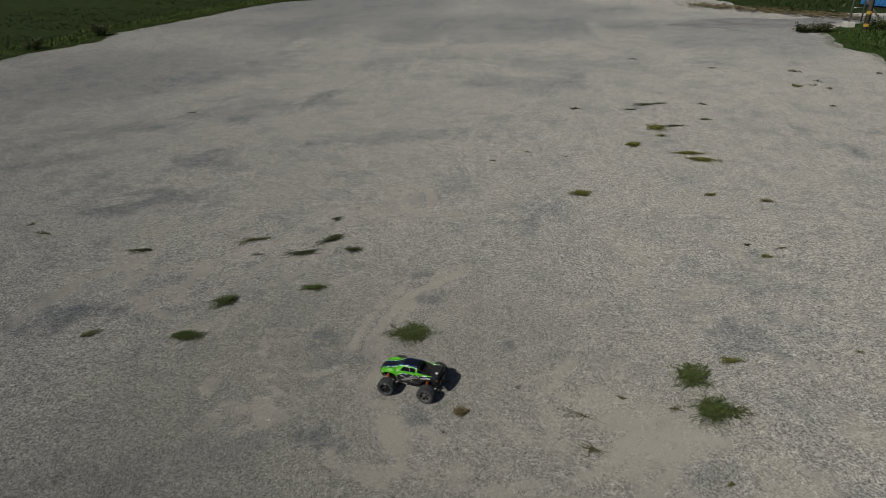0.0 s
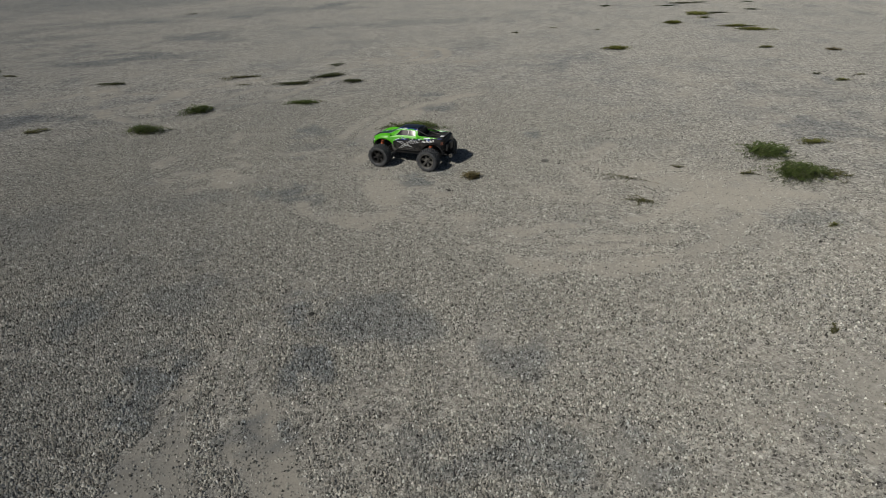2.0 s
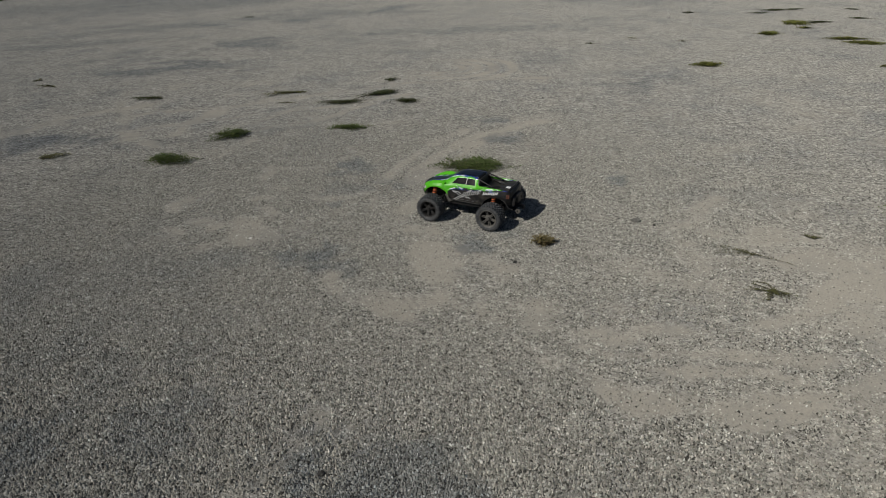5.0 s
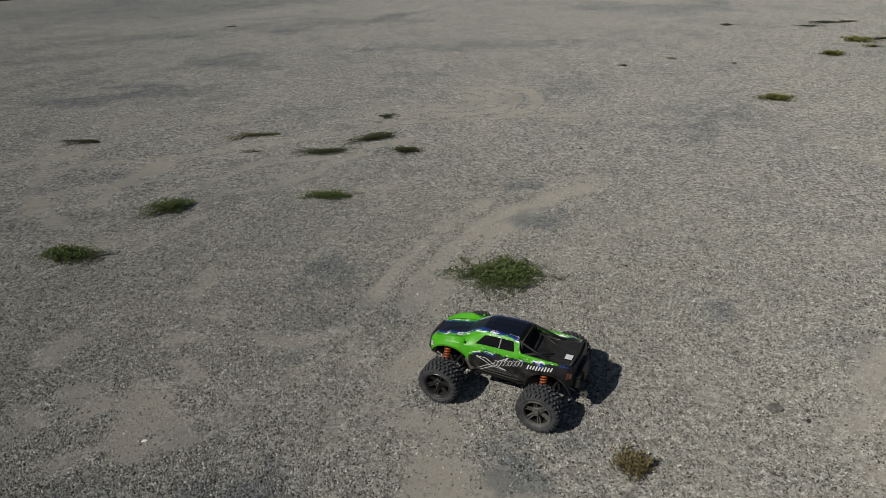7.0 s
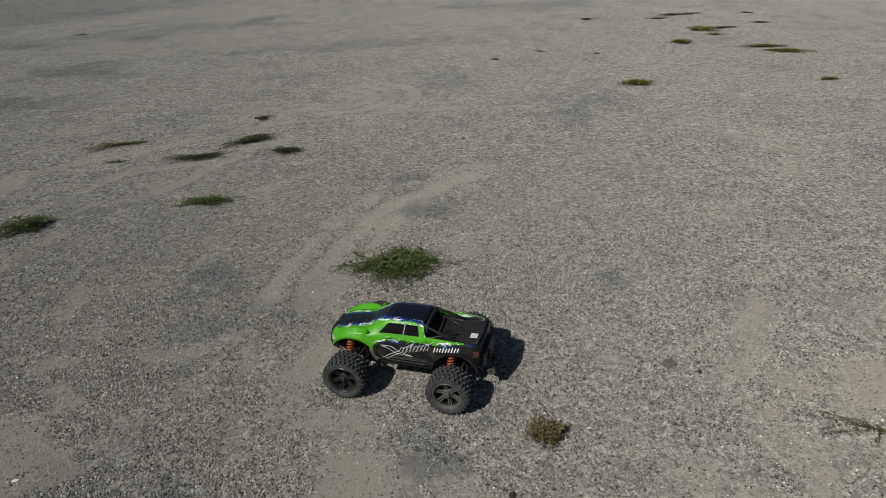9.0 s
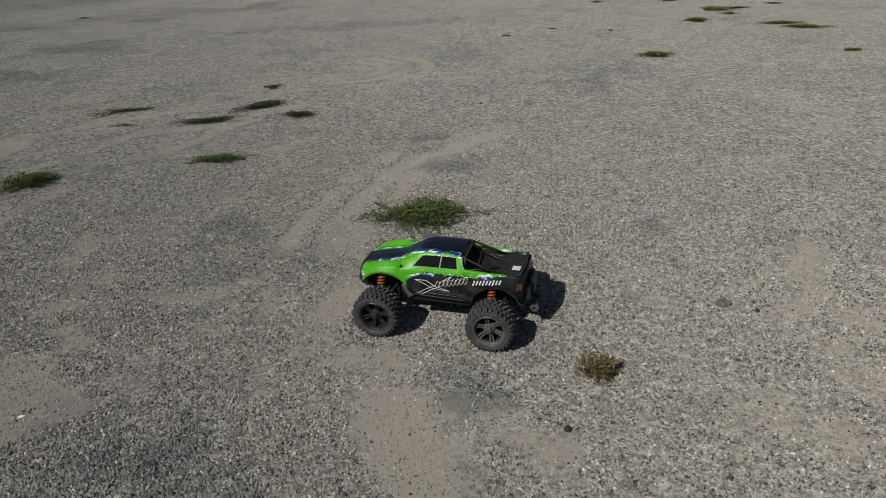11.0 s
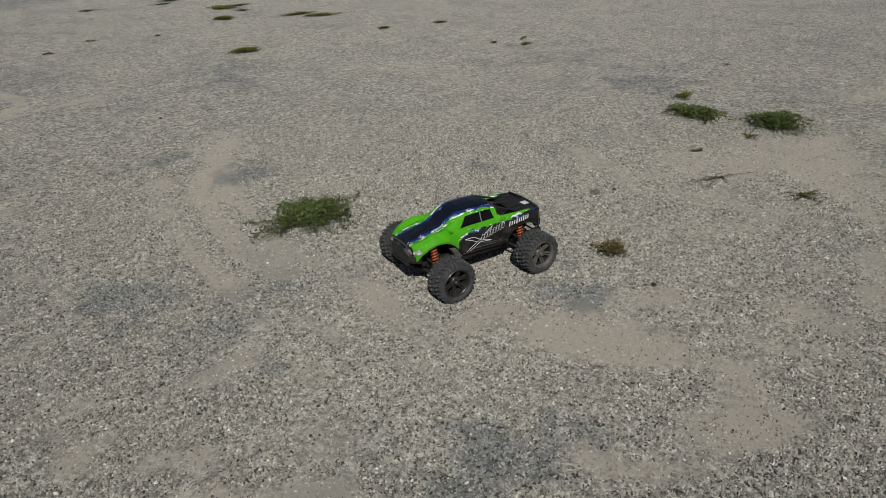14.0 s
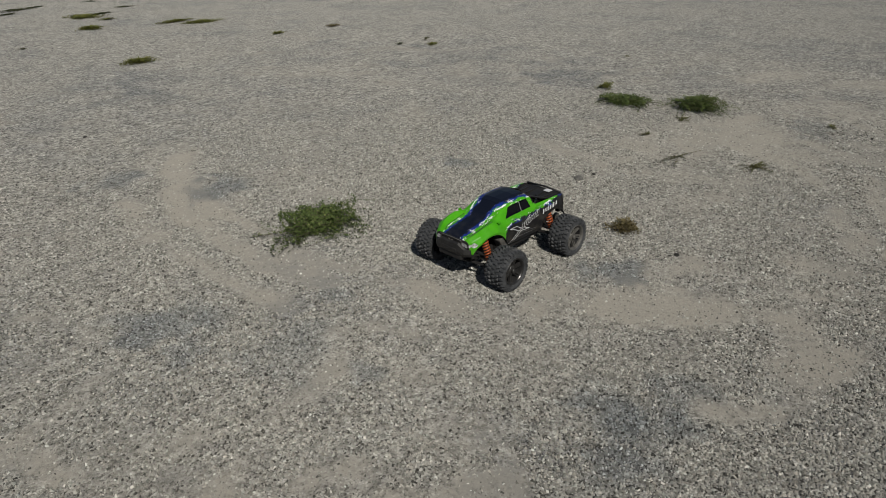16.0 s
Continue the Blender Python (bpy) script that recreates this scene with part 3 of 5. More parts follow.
def stroke_field(px, py, pts, half):
    best = np.full(px.shape, 1e9)
    for (ax, ay), (bx, by) in zip(pts, pts[1:]):
        dx, dy = bx - ax, by - ay
        t = np.clip(((px - ax) * dx + (py - ay) * dy) / (dx * dx + dy * dy), 0, 1)
        best = np.minimum(best, np.hypot(px - ax - t * dx, py - ay - t * dy))
    return np.clip(1.45 - best / half * 0.9, 0, 1)


def smooth_noise(px, py, size, seed):
    """Plain value noise on arrays."""
    table = np.random.RandomState(seed).rand(64, 64)
    u, v = px / size, py / size
    i, j = np.floor(u).astype(int), np.floor(v).astype(int)
    fu, fv = u - i, v - j
    fu, fv = fu * fu * (3 - 2 * fu), fv * fv * (3 - 2 * fv)
    i, j, i1, j1 = i % 64, j % 64, (i + 1) % 64, (j + 1) % 64
    return (table[i, j] * (1 - fu) + table[i1, j] * fu) * (1 - fv) + (table[i, j1] * (1 - fu) + table[i1, j1] * fu) * fv


def dust_at(px, py):
    wob = (smooth_noise(px, py, 0.35, 3) - 0.5) * 0.14
    wob2 = (smooth_noise(px, py, 0.3, 4) - 0.5) * 0.14
    d = np.zeros(px.shape)
    for pts, half, strength in TRACKS:
        d = np.maximum(d, stroke_field(px + wob, py + wob2, pts, half) * strength * (1.3 if pts[0][1] > 6.8 else 1.0))
    u, v = px + wob * 0.5 + 1.55, py + wob2 * 0.5 - 11.75
    ring = np.zeros(px.shape)
    angle = np.degrees(np.arctan2(v, u))
    for r, a0, a1 in ARCS:
        fade = np.clip(np.minimum(angle - a0, a1 - angle) / 40, 0, 1)
        ring = np.maximum(ring, np.clip(1.5 - np.abs(np.hypot(u, v * 1.15) - r) / 0.075, 0, 1) * fade)
    turned, across = px * 0.8 + py * 0.6, py * 0.8 - px * 0.6
    broken = smooth_noise(turned, across, 0.23, 9) * 0.6 + smooth_noise(across, turned, 0.09, 10) * 0.4
    blot = smooth_noise(turned, across, 0.55, 7) * 0.42 + smooth_noise(px, py, 0.19, 8) * 0.33 + smooth_noise(across, turned, 0.085, 12) * 0.25
    inside = np.clip(np.minimum(np.minimum(px + 6.4, 5.9 - px), np.minimum(12.9 - py, py - 0.6)) / 1.2, 0, 1)
    sides = 0.17 * np.clip(px - 0.1, 0, 1) - 0.14 * np.clip((-0.7 - px) / 0.8, 0, 1)
    return (d * (0.5 + 0.65 * broken) + sides * np.clip((7.2 - py) / 1.5, 0, 1) + np.clip((blot - 0.50) * 1.7, -0.25, 0.4)) * inside + ring * 0.95


def dark_at(px, py):
    d = np.zeros(px.shape)
    for x, y, rx, ry, turn, strength in STAINS_AND_DIMS:
        c, s = math.cos(radians(turn)), math.sin(radians(turn))
        u, v = ((px - x) * c + (py - y) * s) / rx, (-(px - x) * s + (py - y) * c) / ry
        r = np.hypot(u, v) + (smooth_noise(px * 0.9 + py * 0.44, py * 0.9 - px * 0.44, min(rx, ry) * 0.55, 11) - 0.5) * 1.4
        d = np.maximum(d, np.clip((1.3 - r) * 1.2, 0, 1) * strength)
    return d


def height_at(px, py):
    h = (smooth_noise(px, py, 0.9, 21) - 0.5) * 0.016 + (smooth_noise(px, py, 0.12, 22) - 0.5) * 0.006
    near = np.clip(1.5 - np.hypot(px, py - 7) / 18, 0, 1)
    return (h - 0.004 * np.clip(dust_at(px, py), 0, 1)) * near


def axis(lo, hi, step, far_lo, far_hi):
    mid = list(np.arange(lo, hi, step))
    out, s, v = [], step, hi
    while v < far_hi:
        out.append(v)
        s *= 1.16
        v += s
    out.append(far_hi)
    low, s, v = [], step, lo
    while v - s > far_lo:
        s *= 1.16
        v -= s
        low.append(max(v, far_lo))
    if low[-1] > far_lo:
        low.append(far_lo)
    return np.array(low[::-1] + mid + out)


gx, gy = axis(-6.5, 6.0, 0.05, -900, 900), axis(1.2, 13.0, 0.05, -900, 1500)
GX, GY = np.meshgrid(gx, gy)
px, py = GX.ravel(), GY.ravel()
idx = np.arange(px.size).reshape(GX.shape)
quads = np.stack([idx[:-1, :-1], idx[:-1, 1:], idx[1:, 1:], idx[1:, :-1]], -1).reshape(-1, 4)
ground_mesh = from_arrays("ground", np.stack([px, py, height_at(px, py)], 1), quads, M_GROUND)
for key, values in (("dust", dust_at(px, py)), ("dark", dark_at(px, py))):
    ground_mesh.attributes.new(key, "FLOAT", "POINT").data.foreach_set("value", values.astype(np.float32))
ground_mesh.polygons.foreach_set("use_smooth", [True] * len(ground_mesh.polygons))
ground = tagged(new("ground", ground_mesh), "pale grey gravel lot with dusty tyre tracks and dark stains", "ground", kind="structure")


def scatter_chips():
    """Loose crushed stones: many small, ridged chips in one mesh, packed thickest where the camera passes near."""
    rng = np.random.RandomState(5)
    pitch = 0.0089
    u, v = np.meshgrid(np.arange(-5.6, 4.6, pitch), np.arange(1.0, 10.4, pitch))
    p = np.stack([u.ravel(), v.ravel()], 1)
    reach = np.hypot((p[:, 0] + 0.65) / 2.3, (p[:, 1] - 4.3) / 2.75)
    near = np.clip(2.05 - reach, 0.0, 1.0) ** 1.3 * np.clip((p[:, 1] - 0.9) / 0.9, 0, 1)
    p = p[rng.rand(len(p)) < near]
    p = p + rng.uniform(-0.6, 0.6, p.shape) * pitch
    ragged = (smooth_noise(p[:, 0], p[:, 1], 0.06, 31) - 0.5) * 0.55 + (smooth_noise(p[:, 0], p[:, 1], 0.021, 32) - 0.5) * 0.45
    bare = np.clip((dust_at(p[:, 0], p[:, 1]) + ragged - 0.04) / 0.62, 0, 1)
    bare = bare * bare * (3 - 2 * bare)
    keep = rng.rand(len(p)) < 0.98 - 0.76 * bare
    p, bare = p[keep], bare[keep]
    k = len(p)
    size = (0.0027 + 0.0032 * rng.rand(k) ** 2.0) * (1 - 0.15 * bare)
    coarse = np.clip((4.7 - p[:, 1]) / 1.2, 0, 1)
    size *= 1 + 0.2 * coarse
    a = rng.rand(k) * 2 * np.pi
    stretch = rng.uniform(0.55, 0.95, k)
    base = np.array([(1, -0.75, -0.5), (0.85, 0.85, -0.5), (-0.95, 0.8, -0.5), (-0.85, -0.9, -0.5), (0.42, 0.0, 0.72), (-0.42, 0.0, 0.72)], float)
    v = base[None] * rng.uniform(0.8, 1.15, (k, 6, 1)) + rng.uniform(-0.25, 0.25, (k, 6, 3))
    v[:, 4:, :2] += rng.uniform(-0.3, 0.3, (k, 2, 2))
    v[:, :, 0] *= size[:, None] * 1.15
    v[:, :, 1] *= (size * stretch)[:, None]
    v[:, :, 2] *= (size * rng.uniform(0.75, 1.45, k) * (1 + 0.35 * coarse))[:, None]
    x, y, z = v[:, :, 0], v[:, :, 1], v[:, :, 2]
    c, s = np.cos(a)[:, None], np.sin(a)[:, None]
    w = np.stack([x * c - y * s + p[:, :1], x * s + y * c + p[:, 1:], z + (height_at(p[:, 0], p[:, 1]) + size * (0.62 - 0.14 * bare))[:, None]], -1)
    tri = np.array([(0, 1, 4), (2, 3, 5), (1, 2, 5), (1, 5, 4), (3, 0, 4), (3, 4, 5)])
    f = (tri[None] + 6 * np.arange(k)[:, None, None]).reshape(-1, 3)
    me = from_arrays("gravel", w.reshape(-1, 3), f, M_CHIP)
    me.attributes.new("dark", "FLOAT", "POINT").data.foreach_set("value", np.repeat(dark_at(p[:, 0], p[:, 1]), 6).astype(np.float32))
    return tagged(new("gravel", me), "loose pale grey stone chips scattered on the lot", "gravel", kind="stuff")


scatter_chips()


# ---- the toy truck ----
# body sections from nose to tail: x, then height and half width at sill, flank, shoulder, top edge, inner edge, and the height at the middle
SECTIONS = []


def rib(*row):
    SECTIONS.append(row)


rib(0.352, 0.170, 0.088, 0.2, 0.096, 0.213, 0.092, 0.221, 0.08, 0.222, 0.04, 0.223)
rib(0.338, 0.162, 0.103, 0.2, 0.112, 0.224, 0.106, 0.236, 0.088, 0.232, 0.06, 0.231)
rib(0.3, 0.162, 0.116, 0.205, 0.13, 0.244, 0.123, 0.256, 0.1, 0.241, 0.078, 0.243)
rib(0.26, 0.165, 0.124, 0.212, 0.133, 0.252, 0.129, 0.270, 0.107, 0.248, 0.08, 0.252)
rib(0.22, 0.16, 0.128, 0.216, 0.135, 0.255, 0.13, 0.276, 0.108, 0.255, 0.08, 0.261)
rib(0.188, 0.154, 0.13, 0.212, 0.134, 0.258, 0.126, 0.274, 0.1, 0.264, 0.076, 0.270)
rib(0.168, 0.152, 0.13, 0.205, 0.133, 0.252, 0.124, 0.274, 0.092, 0.277, 0.05, 0.279)
rib(0.095, 0.150, 0.131, 0.202, 0.132, 0.247, 0.124, 0.310, 0.085, 0.321, 0.048, 0.323)
rib(0.065, 0.148, 0.131, 0.2, 0.132, 0.246, 0.125, 0.318, 0.083, 0.327, 0.046, 0.329)
rib(-0.02, 0.145, 0.131, 0.2, 0.132, 0.246, 0.125, 0.320, 0.082, 0.329, 0.046, 0.331)
rib(-0.078, 0.143, 0.131, 0.202, 0.132, 0.248, 0.125, 0.317, 0.082, 0.325, 0.046, 0.327)
rib(-0.09, 0.143, 0.131, 0.203, 0.132, 0.256, 0.124, 0.308, 0.09, 0.298, 0.08, 0.29)
rib(-0.104, 0.142, 0.131, 0.204, 0.132, 0.27, 0.122, 0.274, 0.112, 0.246, 0.104, 0.234)
rib(-0.2, 0.145, 0.131, 0.212, 0.134, 0.268, 0.125, 0.27, 0.114, 0.236, 0.106, 0.228)
rib(-0.27, 0.148, 0.129, 0.212, 0.133, 0.265, 0.124, 0.268, 0.113, 0.242, 0.105, 0.236)
rib(-0.318, 0.16, 0.123, 0.208, 0.127, 0.261, 0.119, 0.264, 0.108, 0.254, 0.1, 0.253)
rib(-0.34, 0.172, 0.111, 0.206, 0.117, 0.253, 0.111, 0.258, 0.099, 0.257, 0.06, 0.257)
AXLES = (0.235, -0.235)


def section(x):
    """The half section of the body at x: six points (y, z) from sill to the middle of the top."""
    rows = SECTIONS
    i = next((k for k in range(len(rows) - 2) if x >= rows[k + 1][0]), len(rows) - 2)
    a, b = rows[i], rows[i + 1]
    t = min(max((a[0] - x) / (a[0] - b[0]), 0), 1)
    v = [p + (q - p) * t for p, q in zip(a, b)]
    zb = v[1]
    for ax in AXLES:
        d = abs(x - ax)
        r, c = (0.118, 0.111) if ax > 0 else (0.106, 0.104)
        if d < r:
            zb = max(zb, c + math.sqrt(r * r - d * d))
    zm = max(v[3], zb + 0.35 * (v[5] - zb))
    ym = v[4] + (0.006 if zb > v[1] else 0)
    return [(v[2] if zb == v[1] else v[4] + 0.004, zb), (ym, zm), (v[6], v[5]), (v[8], v[7]), (v[10], v[9]), (0.0, v[11])]


def skin(x, q, out=0.0, side=1):
    """A point of the body skin: q runs 0 to 5 along the section, with rounded corners; out metres proud."""
    s = section(x)

    def lin(u):
        u = min(max(u, 0), 4.9999)
        k = int(u)
        return Vector(s[k]).lerp(Vector(s[k + 1]), u - k)

    r = 0.13
    p = (lin(q - r) + lin(q) * 2 + lin(q + r)) / 4 if 0 < q < 5 else lin(q)
    if out:
        d = lin(q + 0.2) - lin(q - 0.2)
        p = p + Vector((d.y, -d.x)).normalized() * out
    return Vector((x, p.x * side, p.y))


def patch(bm, xs, qs, out, side=1, nx=8, nq=5):
    """A panel that follows the skin. xs: x at (low front, low rear, high front, high rear)."""
    grid = []
    for j in range(nq + 1):
        v = j / nq
        x0, x1 = xs[0] + (xs[2] - xs[0]) * v, xs[1] + (xs[3] - xs[1]) * v
        grid.append([bm.verts.new(skin(x0 + (x1 - x0) * i / nx, qs[0] + (qs[1] - qs[0]) * v, out, side)) for i in range(nx + 1)])
    for a, b in zip(grid, grid[1:]):
        for i in range(nx):
            f = (a[i], a[i + 1], b[i + 1], b[i])
            bm.faces.new(f if side < 0 else f[::-1])


def flank_strip(bm, pts, half, out, side):
    """A printed stroke on the flank through (x, z) points."""
    def on(x, z):
        s = section(x)
        for k in range(2):
            if s[k][1] <= z <= s[k + 1][1]:
                t = (z - s[k][1]) / (s[k + 1][1] - s[k][1])
                return skin(x, k + t, out, side)
        return skin(x, 0.02 if z < s[0][1] else 1.99, out, side)

    dense = []
    for (ax, az), (bx, bz) in zip(pts, pts[1:]):
        dense += [(ax + (bx - ax) * t / 5, az + (bz - az) * t / 5) for t in range(5)]
    dense.append(pts[-1])
    prev = None
    for i, (x, z) in enumerate(dense):
        (ax, az), (bx, bz) = dense[max(i - 1, 0)], dense[min(i + 1, len(dense) - 1)]
        n = math.hypot(bx - ax, bz - az) or 1
        ox, oz = -(bz - az) / n * half, (bx - ax) / n * half
        row = (bm.verts.new(on(x + ox, z + oz)), bm.verts.new(on(x - ox, z - oz)))
        if prev:
            bm.faces.new((prev[0], prev[1], row[1], row[0]))
        prev = row


def build_wheel(parent, x, y, rim_mat, turn):
    """One wheel about the y axis, its outer face towards +y."""
    wheel = new("wheel")
    wheel.parent = parent
    wheel.matrix_basis = pose(x, y, 0.0985, 0, 0, 180 if y < 0 else 0) @ pose(0, 0, 0, 0, turn, 0) @ Matrix.Diagonal((0.968, 1.0, 0.968, 1))
    bm = bmesh.new()
    prof = [(0.062, 0.044), (0.067, 0.049), (0.0705, 0.0515), (0.0715, 0.0498), (0.079, 0.0512), (0.0800, 0.0525), (0.087, 0.050), (0.0915, 0.043), (0.0930, 0.030), (0.0935, 0.0), (0.0930, -0.030), (0.0915, -0.043), (0.087, -0.050), (0.078, -0.052), (0.068, -0.049), (0.062, -0.044)]
    lathe(bm, prof, 56, True)
    rows = 29
    for k in range(rows):
        for col, (yc, sy, sx, tall, twist) in enumerate(((0.0425, 0.017, 0.0105, 0.0090, 0), (0.0215, 0.019, 0.0098, 0.0098, 34), (0.0, 0.015, 0.0098, 0.0098, 0), (-0.0215, 0.019, 0.0098, 0.0098, -34), (-0.0425, 0.017, 0.0105, 0.0090, 0))):
            a = 2 * math.pi * (k + (0.5 if col % 2 else 0.0) + (0.12 if k % 2 else 0)) / rows
            vs = bmesh.ops.create_cube(bm, size=1.0)["verts"]
            for v in vs:
                top = v.co.z > 0
                shrink = 0.70 if top else 1.0
                v.co = Vector((v.co.x * sx * shrink, v.co.y * sy * shrink, 0.0925 + (tall if top else 0.0) - (0.0035 if abs(yc) > 0.03 and v.co.y * yc > 0 else 0)))
            bmesh.ops.transform(bm, matrix=Matrix.Rotation(a, 4, "Y") @ Matrix.Translation((0, yc, 0)) @ Matrix.Rotation(radians(twist), 4, "Z"), verts=vs)
        for s in (1, -1):
            a = 2 * math.pi * (k + 0.3) / rows
            long = 0.015 if k % 2 else 0.010
            vs = bmesh.ops.create_cube(bm, size=1.0)["verts"]
            for v in vs:
                v.co = Vector((v.co.x * 0.008, v.co.y * 0.006, 0.0925 - long / 2 + v.co.z * long))
            bmesh.ops.transform(bm, matrix=Matrix.Rotation(a, 4, "Y") @ Matrix.Translation((0, 0.0485 * s, 0)), verts=vs)
    part("tyre", bm, M_RUBBER, wheel, "dusty black off-road tyre with chunky lugs")
    # rim barrel; its near-black disc stands in for shade behind the spokes
    bm = bmesh.new()
    lathe(bm, [(0.0, -0.012), (0.054, -0.012), (0.0555, -0.008), (0.0555, 0.036)], 48)
    part("rim_barrel_shade", bm, M_INSIDE, wheel, "rim barrel closed by a near-black disc for the shade inside", smooth=True)
    bm = bmesh.new()
    lathe(bm, [(0.0555, 0.034), (0.0575, 0.044), (0.0610, 0.0485), (0.0655, 0.0505), (0.0675, 0.0485), (0.0672, 0.043), (0.0640, 0.036)], 48)
    for k in range(6):
        a = 2 * math.pi * k / 6
        for off, flare in ((-0.0034, -0.12), (0.0034, 0.12)):
            vs = box(bm, 0.012, 0.058, -0.0031, 0.0031, 0, 0.012, 0.0012)
            for v in vs:
                v.co = Vector((v.co.x, 0.018 + v.co.z + (0.010 * (v.co.x - 0.014) / 0.044), v.co.y + off + flare * max(v.co.x - 0.030, 0.0)))
            bmesh.ops.transform(bm, matrix=Matrix.Rotation(a, 4, "Y"), verts=vs)
        vs = box(bm, 0.016, 0.036, -0.004, 0.004, 0.002, 0.010, 0.0014)
        for v in vs:
            v.co = Vector((v.co.x, 0.018 + v.co.z, v.co.y))
        bmesh.ops.transform(bm, matrix=Matrix.Rotation(a, 4, "Y"), verts=vs)
    part("rim", bm, rim_mat, wheel, "dusty six-spoke plastic rim", smooth=False)
    bm = bmesh.new()
    lathe(bm, [(0.0, 0.046), (0.009, 0.046), (0.0115, 0.043), (0.0115, 0.034), (0.021, 0.033), (0.026, 0.027), (0.026, 0.006)], 6 * 3)
    for k in range(6):
        a = 2 * math.pi * (k + 0.5) / 6
        vs = bmesh.ops.create_cone(bm, cap_ends=True, segments=6, radius1=0.0028, radius2=0.0024, depth=0.006, matrix=Matrix.Translation((0.0172 * math.cos(a), 0.035, 0.0172 * math.sin(a))) @ Matrix.Rotation(radians(-90), 4, "X"))["verts"]
    part("hub_nut", bm, rim_mat, wheel)
    return wheel


def coil(bm, a, b, r, wire, turns):
    a, b = Vector(a), Vector(b)
    d = (b - a)
    u = d.orthogonal().normalized()
    w = d.normalized().cross(u)
    n = turns * 12
    tube(bm, [a + d * (i / n) + (u * math.cos(2 * math.pi * i / 12) + w * math.sin(2 * math.pi * i / 12)) * r for i in range(n + 1)], wire, 6)


def build_truck():
    truck = tagged(new("toy_truck"), "green and black radio-controlled monster truck parked on gravel", "toy truck")
    truck.matrix_basis = pose(-0.333, 6.038, -0.005, 0, 0, 163.4)
    # shell
    bm = bmesh.new()
    xs = sorted(set([round(r[0], 4) for r in SECTIONS] + [round(0.352 - 0.692 * i / 110, 4) for i in range(111)]), reverse=True)
    qs = [5 * i / 40 for i in range(41)]
    rings = []
    for x in xs:
        left = [bm.verts.new(skin(x, q)) for q in qs]
        right = [bm.verts.new(skin(x, q, 0, -1)) for q in qs[:-1]]
        rings.append(left + right[::-1])
    for a, b in zip(rings, rings[1:]):
        for k in range(len(a) - 1):
            bm.faces.new((a[k], a[k + 1], b[k + 1], b[k]))
    bm.faces.new(rings[0][::-1])
    bm.faces.new(rings[-1])
    bmesh.ops.recalc_face_normals(bm, faces=bm.faces)
    shell = part("body_shell", bm, [M_PAINT, M_INSIDE], truck, "glossy green shell with navy stripe and black flanks", True)
    thick = shell.modifiers.new("thickness", "SOLIDIFY")
    thick.thickness, thick.offset, thick.material_offset, thick.material_offset_rim = 0.003, -1, 1, 1
    for s in (1, -1):
        for xs4 in ((0.115, 0.000, 0.076, -0.004), (-0.0005, -0.071, -0.0045, -0.062)):
            bm = bmesh.new()
            patch(bm, xs4, (2.31, 2.85), 0.0018, s)
            part("side_window", bm, M_WINDOW, shell, "smoked black side window", True)
        bm = bmesh.new()
        patch(bm, (0.0025, -0.003, -0.0015, -0.007), (2.31, 2.85), 0.0030, s, 2, 5)
        part("window_pillar", bm, M_GREYP, shell, "thin grey window pillar", True)
        bm = bmesh.new()
        patch(bm, (0.350, 0.318, 0.349, 0.328), (1.05, 1.75), 0.0018, s)
        corner = [bm.verts.new((0.3545, y * s, z)) for y, z in ((0.064, 0.200), (0.0945, 0.198), (0.093, 0.211), (0.080, 0.2170), (0.064, 0.2170))]
        bm.faces.new(corner if s > 0 else corner[::-1])
        part("headlight", bm, M_LAMP, shell, "printed silver headlight", True)
        bm = bmesh.new()
        patch(bm, (-0.316, -0.336, -0.318, -0.337), (1.05, 1.6), 0.0018, s, 4, 4)
        part("tail_light", bm, M_TAIL, shell, "printed amber tail light", True)
        bm = bmesh.new()
        box(bm, 0.162, 0.176, 0.116, 0.128, 0.262, 0.272, 0.004)
        tube(bm, [(0.172, 0.108, 0.266), (0.170, 0.120, 0.267)], 0.003, 6)
        if s < 0:
            bmesh.ops.scale(bm, vec=(1, -1, 1), verts=bm.verts)
            bmesh.ops.reverse_faces(bm, faces=bm.faces)
        part("mirror", bm, M_GREEN, shell, "green wing mirror")
        # printed marks on the flank
        bm = bmesh.new()
        cross = [[(0.108, 0.140), (0.062, 0.172), (0.020, 0.195), (-0.020, 0.222), (-0.052, 0.241)], [(0.090, 0.140), (0.050, 0.165), (0.012, 0.186), (-0.026, 0.212), (-0.052, 0.241)],
                 [(0.102, 0.214), (0.054, 0.214), (0.020, 0.195), (-0.044, 0.176)], [(0.102, 0.214), (0.066, 0.202), (0.030, 0.183), (-0.044, 0.176)]]
        for line in cross:
            flank_strip(bm, line, 0.0014, 0.0016, s)
        part("emblem", bm, M_WHITE, shell, "white outlined cross mark", False)
        for name, mat, grow, out in (("lettering_outline", M_WHITE, 0.0016, 0.0013), ("lettering_bar", M_INSIDE, 0.0, 0.0018)):
            bm = bmesh.new()
            for k in range(8):
                x, z = 0.004 - 0.0166 * k, 0.2015 + 0.0040 * k
                flank_strip(bm, [(x + 0.0052, z - 0.0105 - grow), (x - 0.0030, z + 0.0112 + grow)], 0.0050 + grow, out, s)
            part(name, bm, mat, shell, "black bars with white edges along the flank")
        bm = bmesh.new()
        for k in range(9):
            x, z = -0.146 - 0.0132 * k, 0.2270 + 0.0018 * k
            tall = 0.0085 if k % 3 else 0.0105
            flank_strip(bm, [(x + 0.0035, z - tall), (x - 0.0035, z + tall)], 0.0027, 0.0016, s)
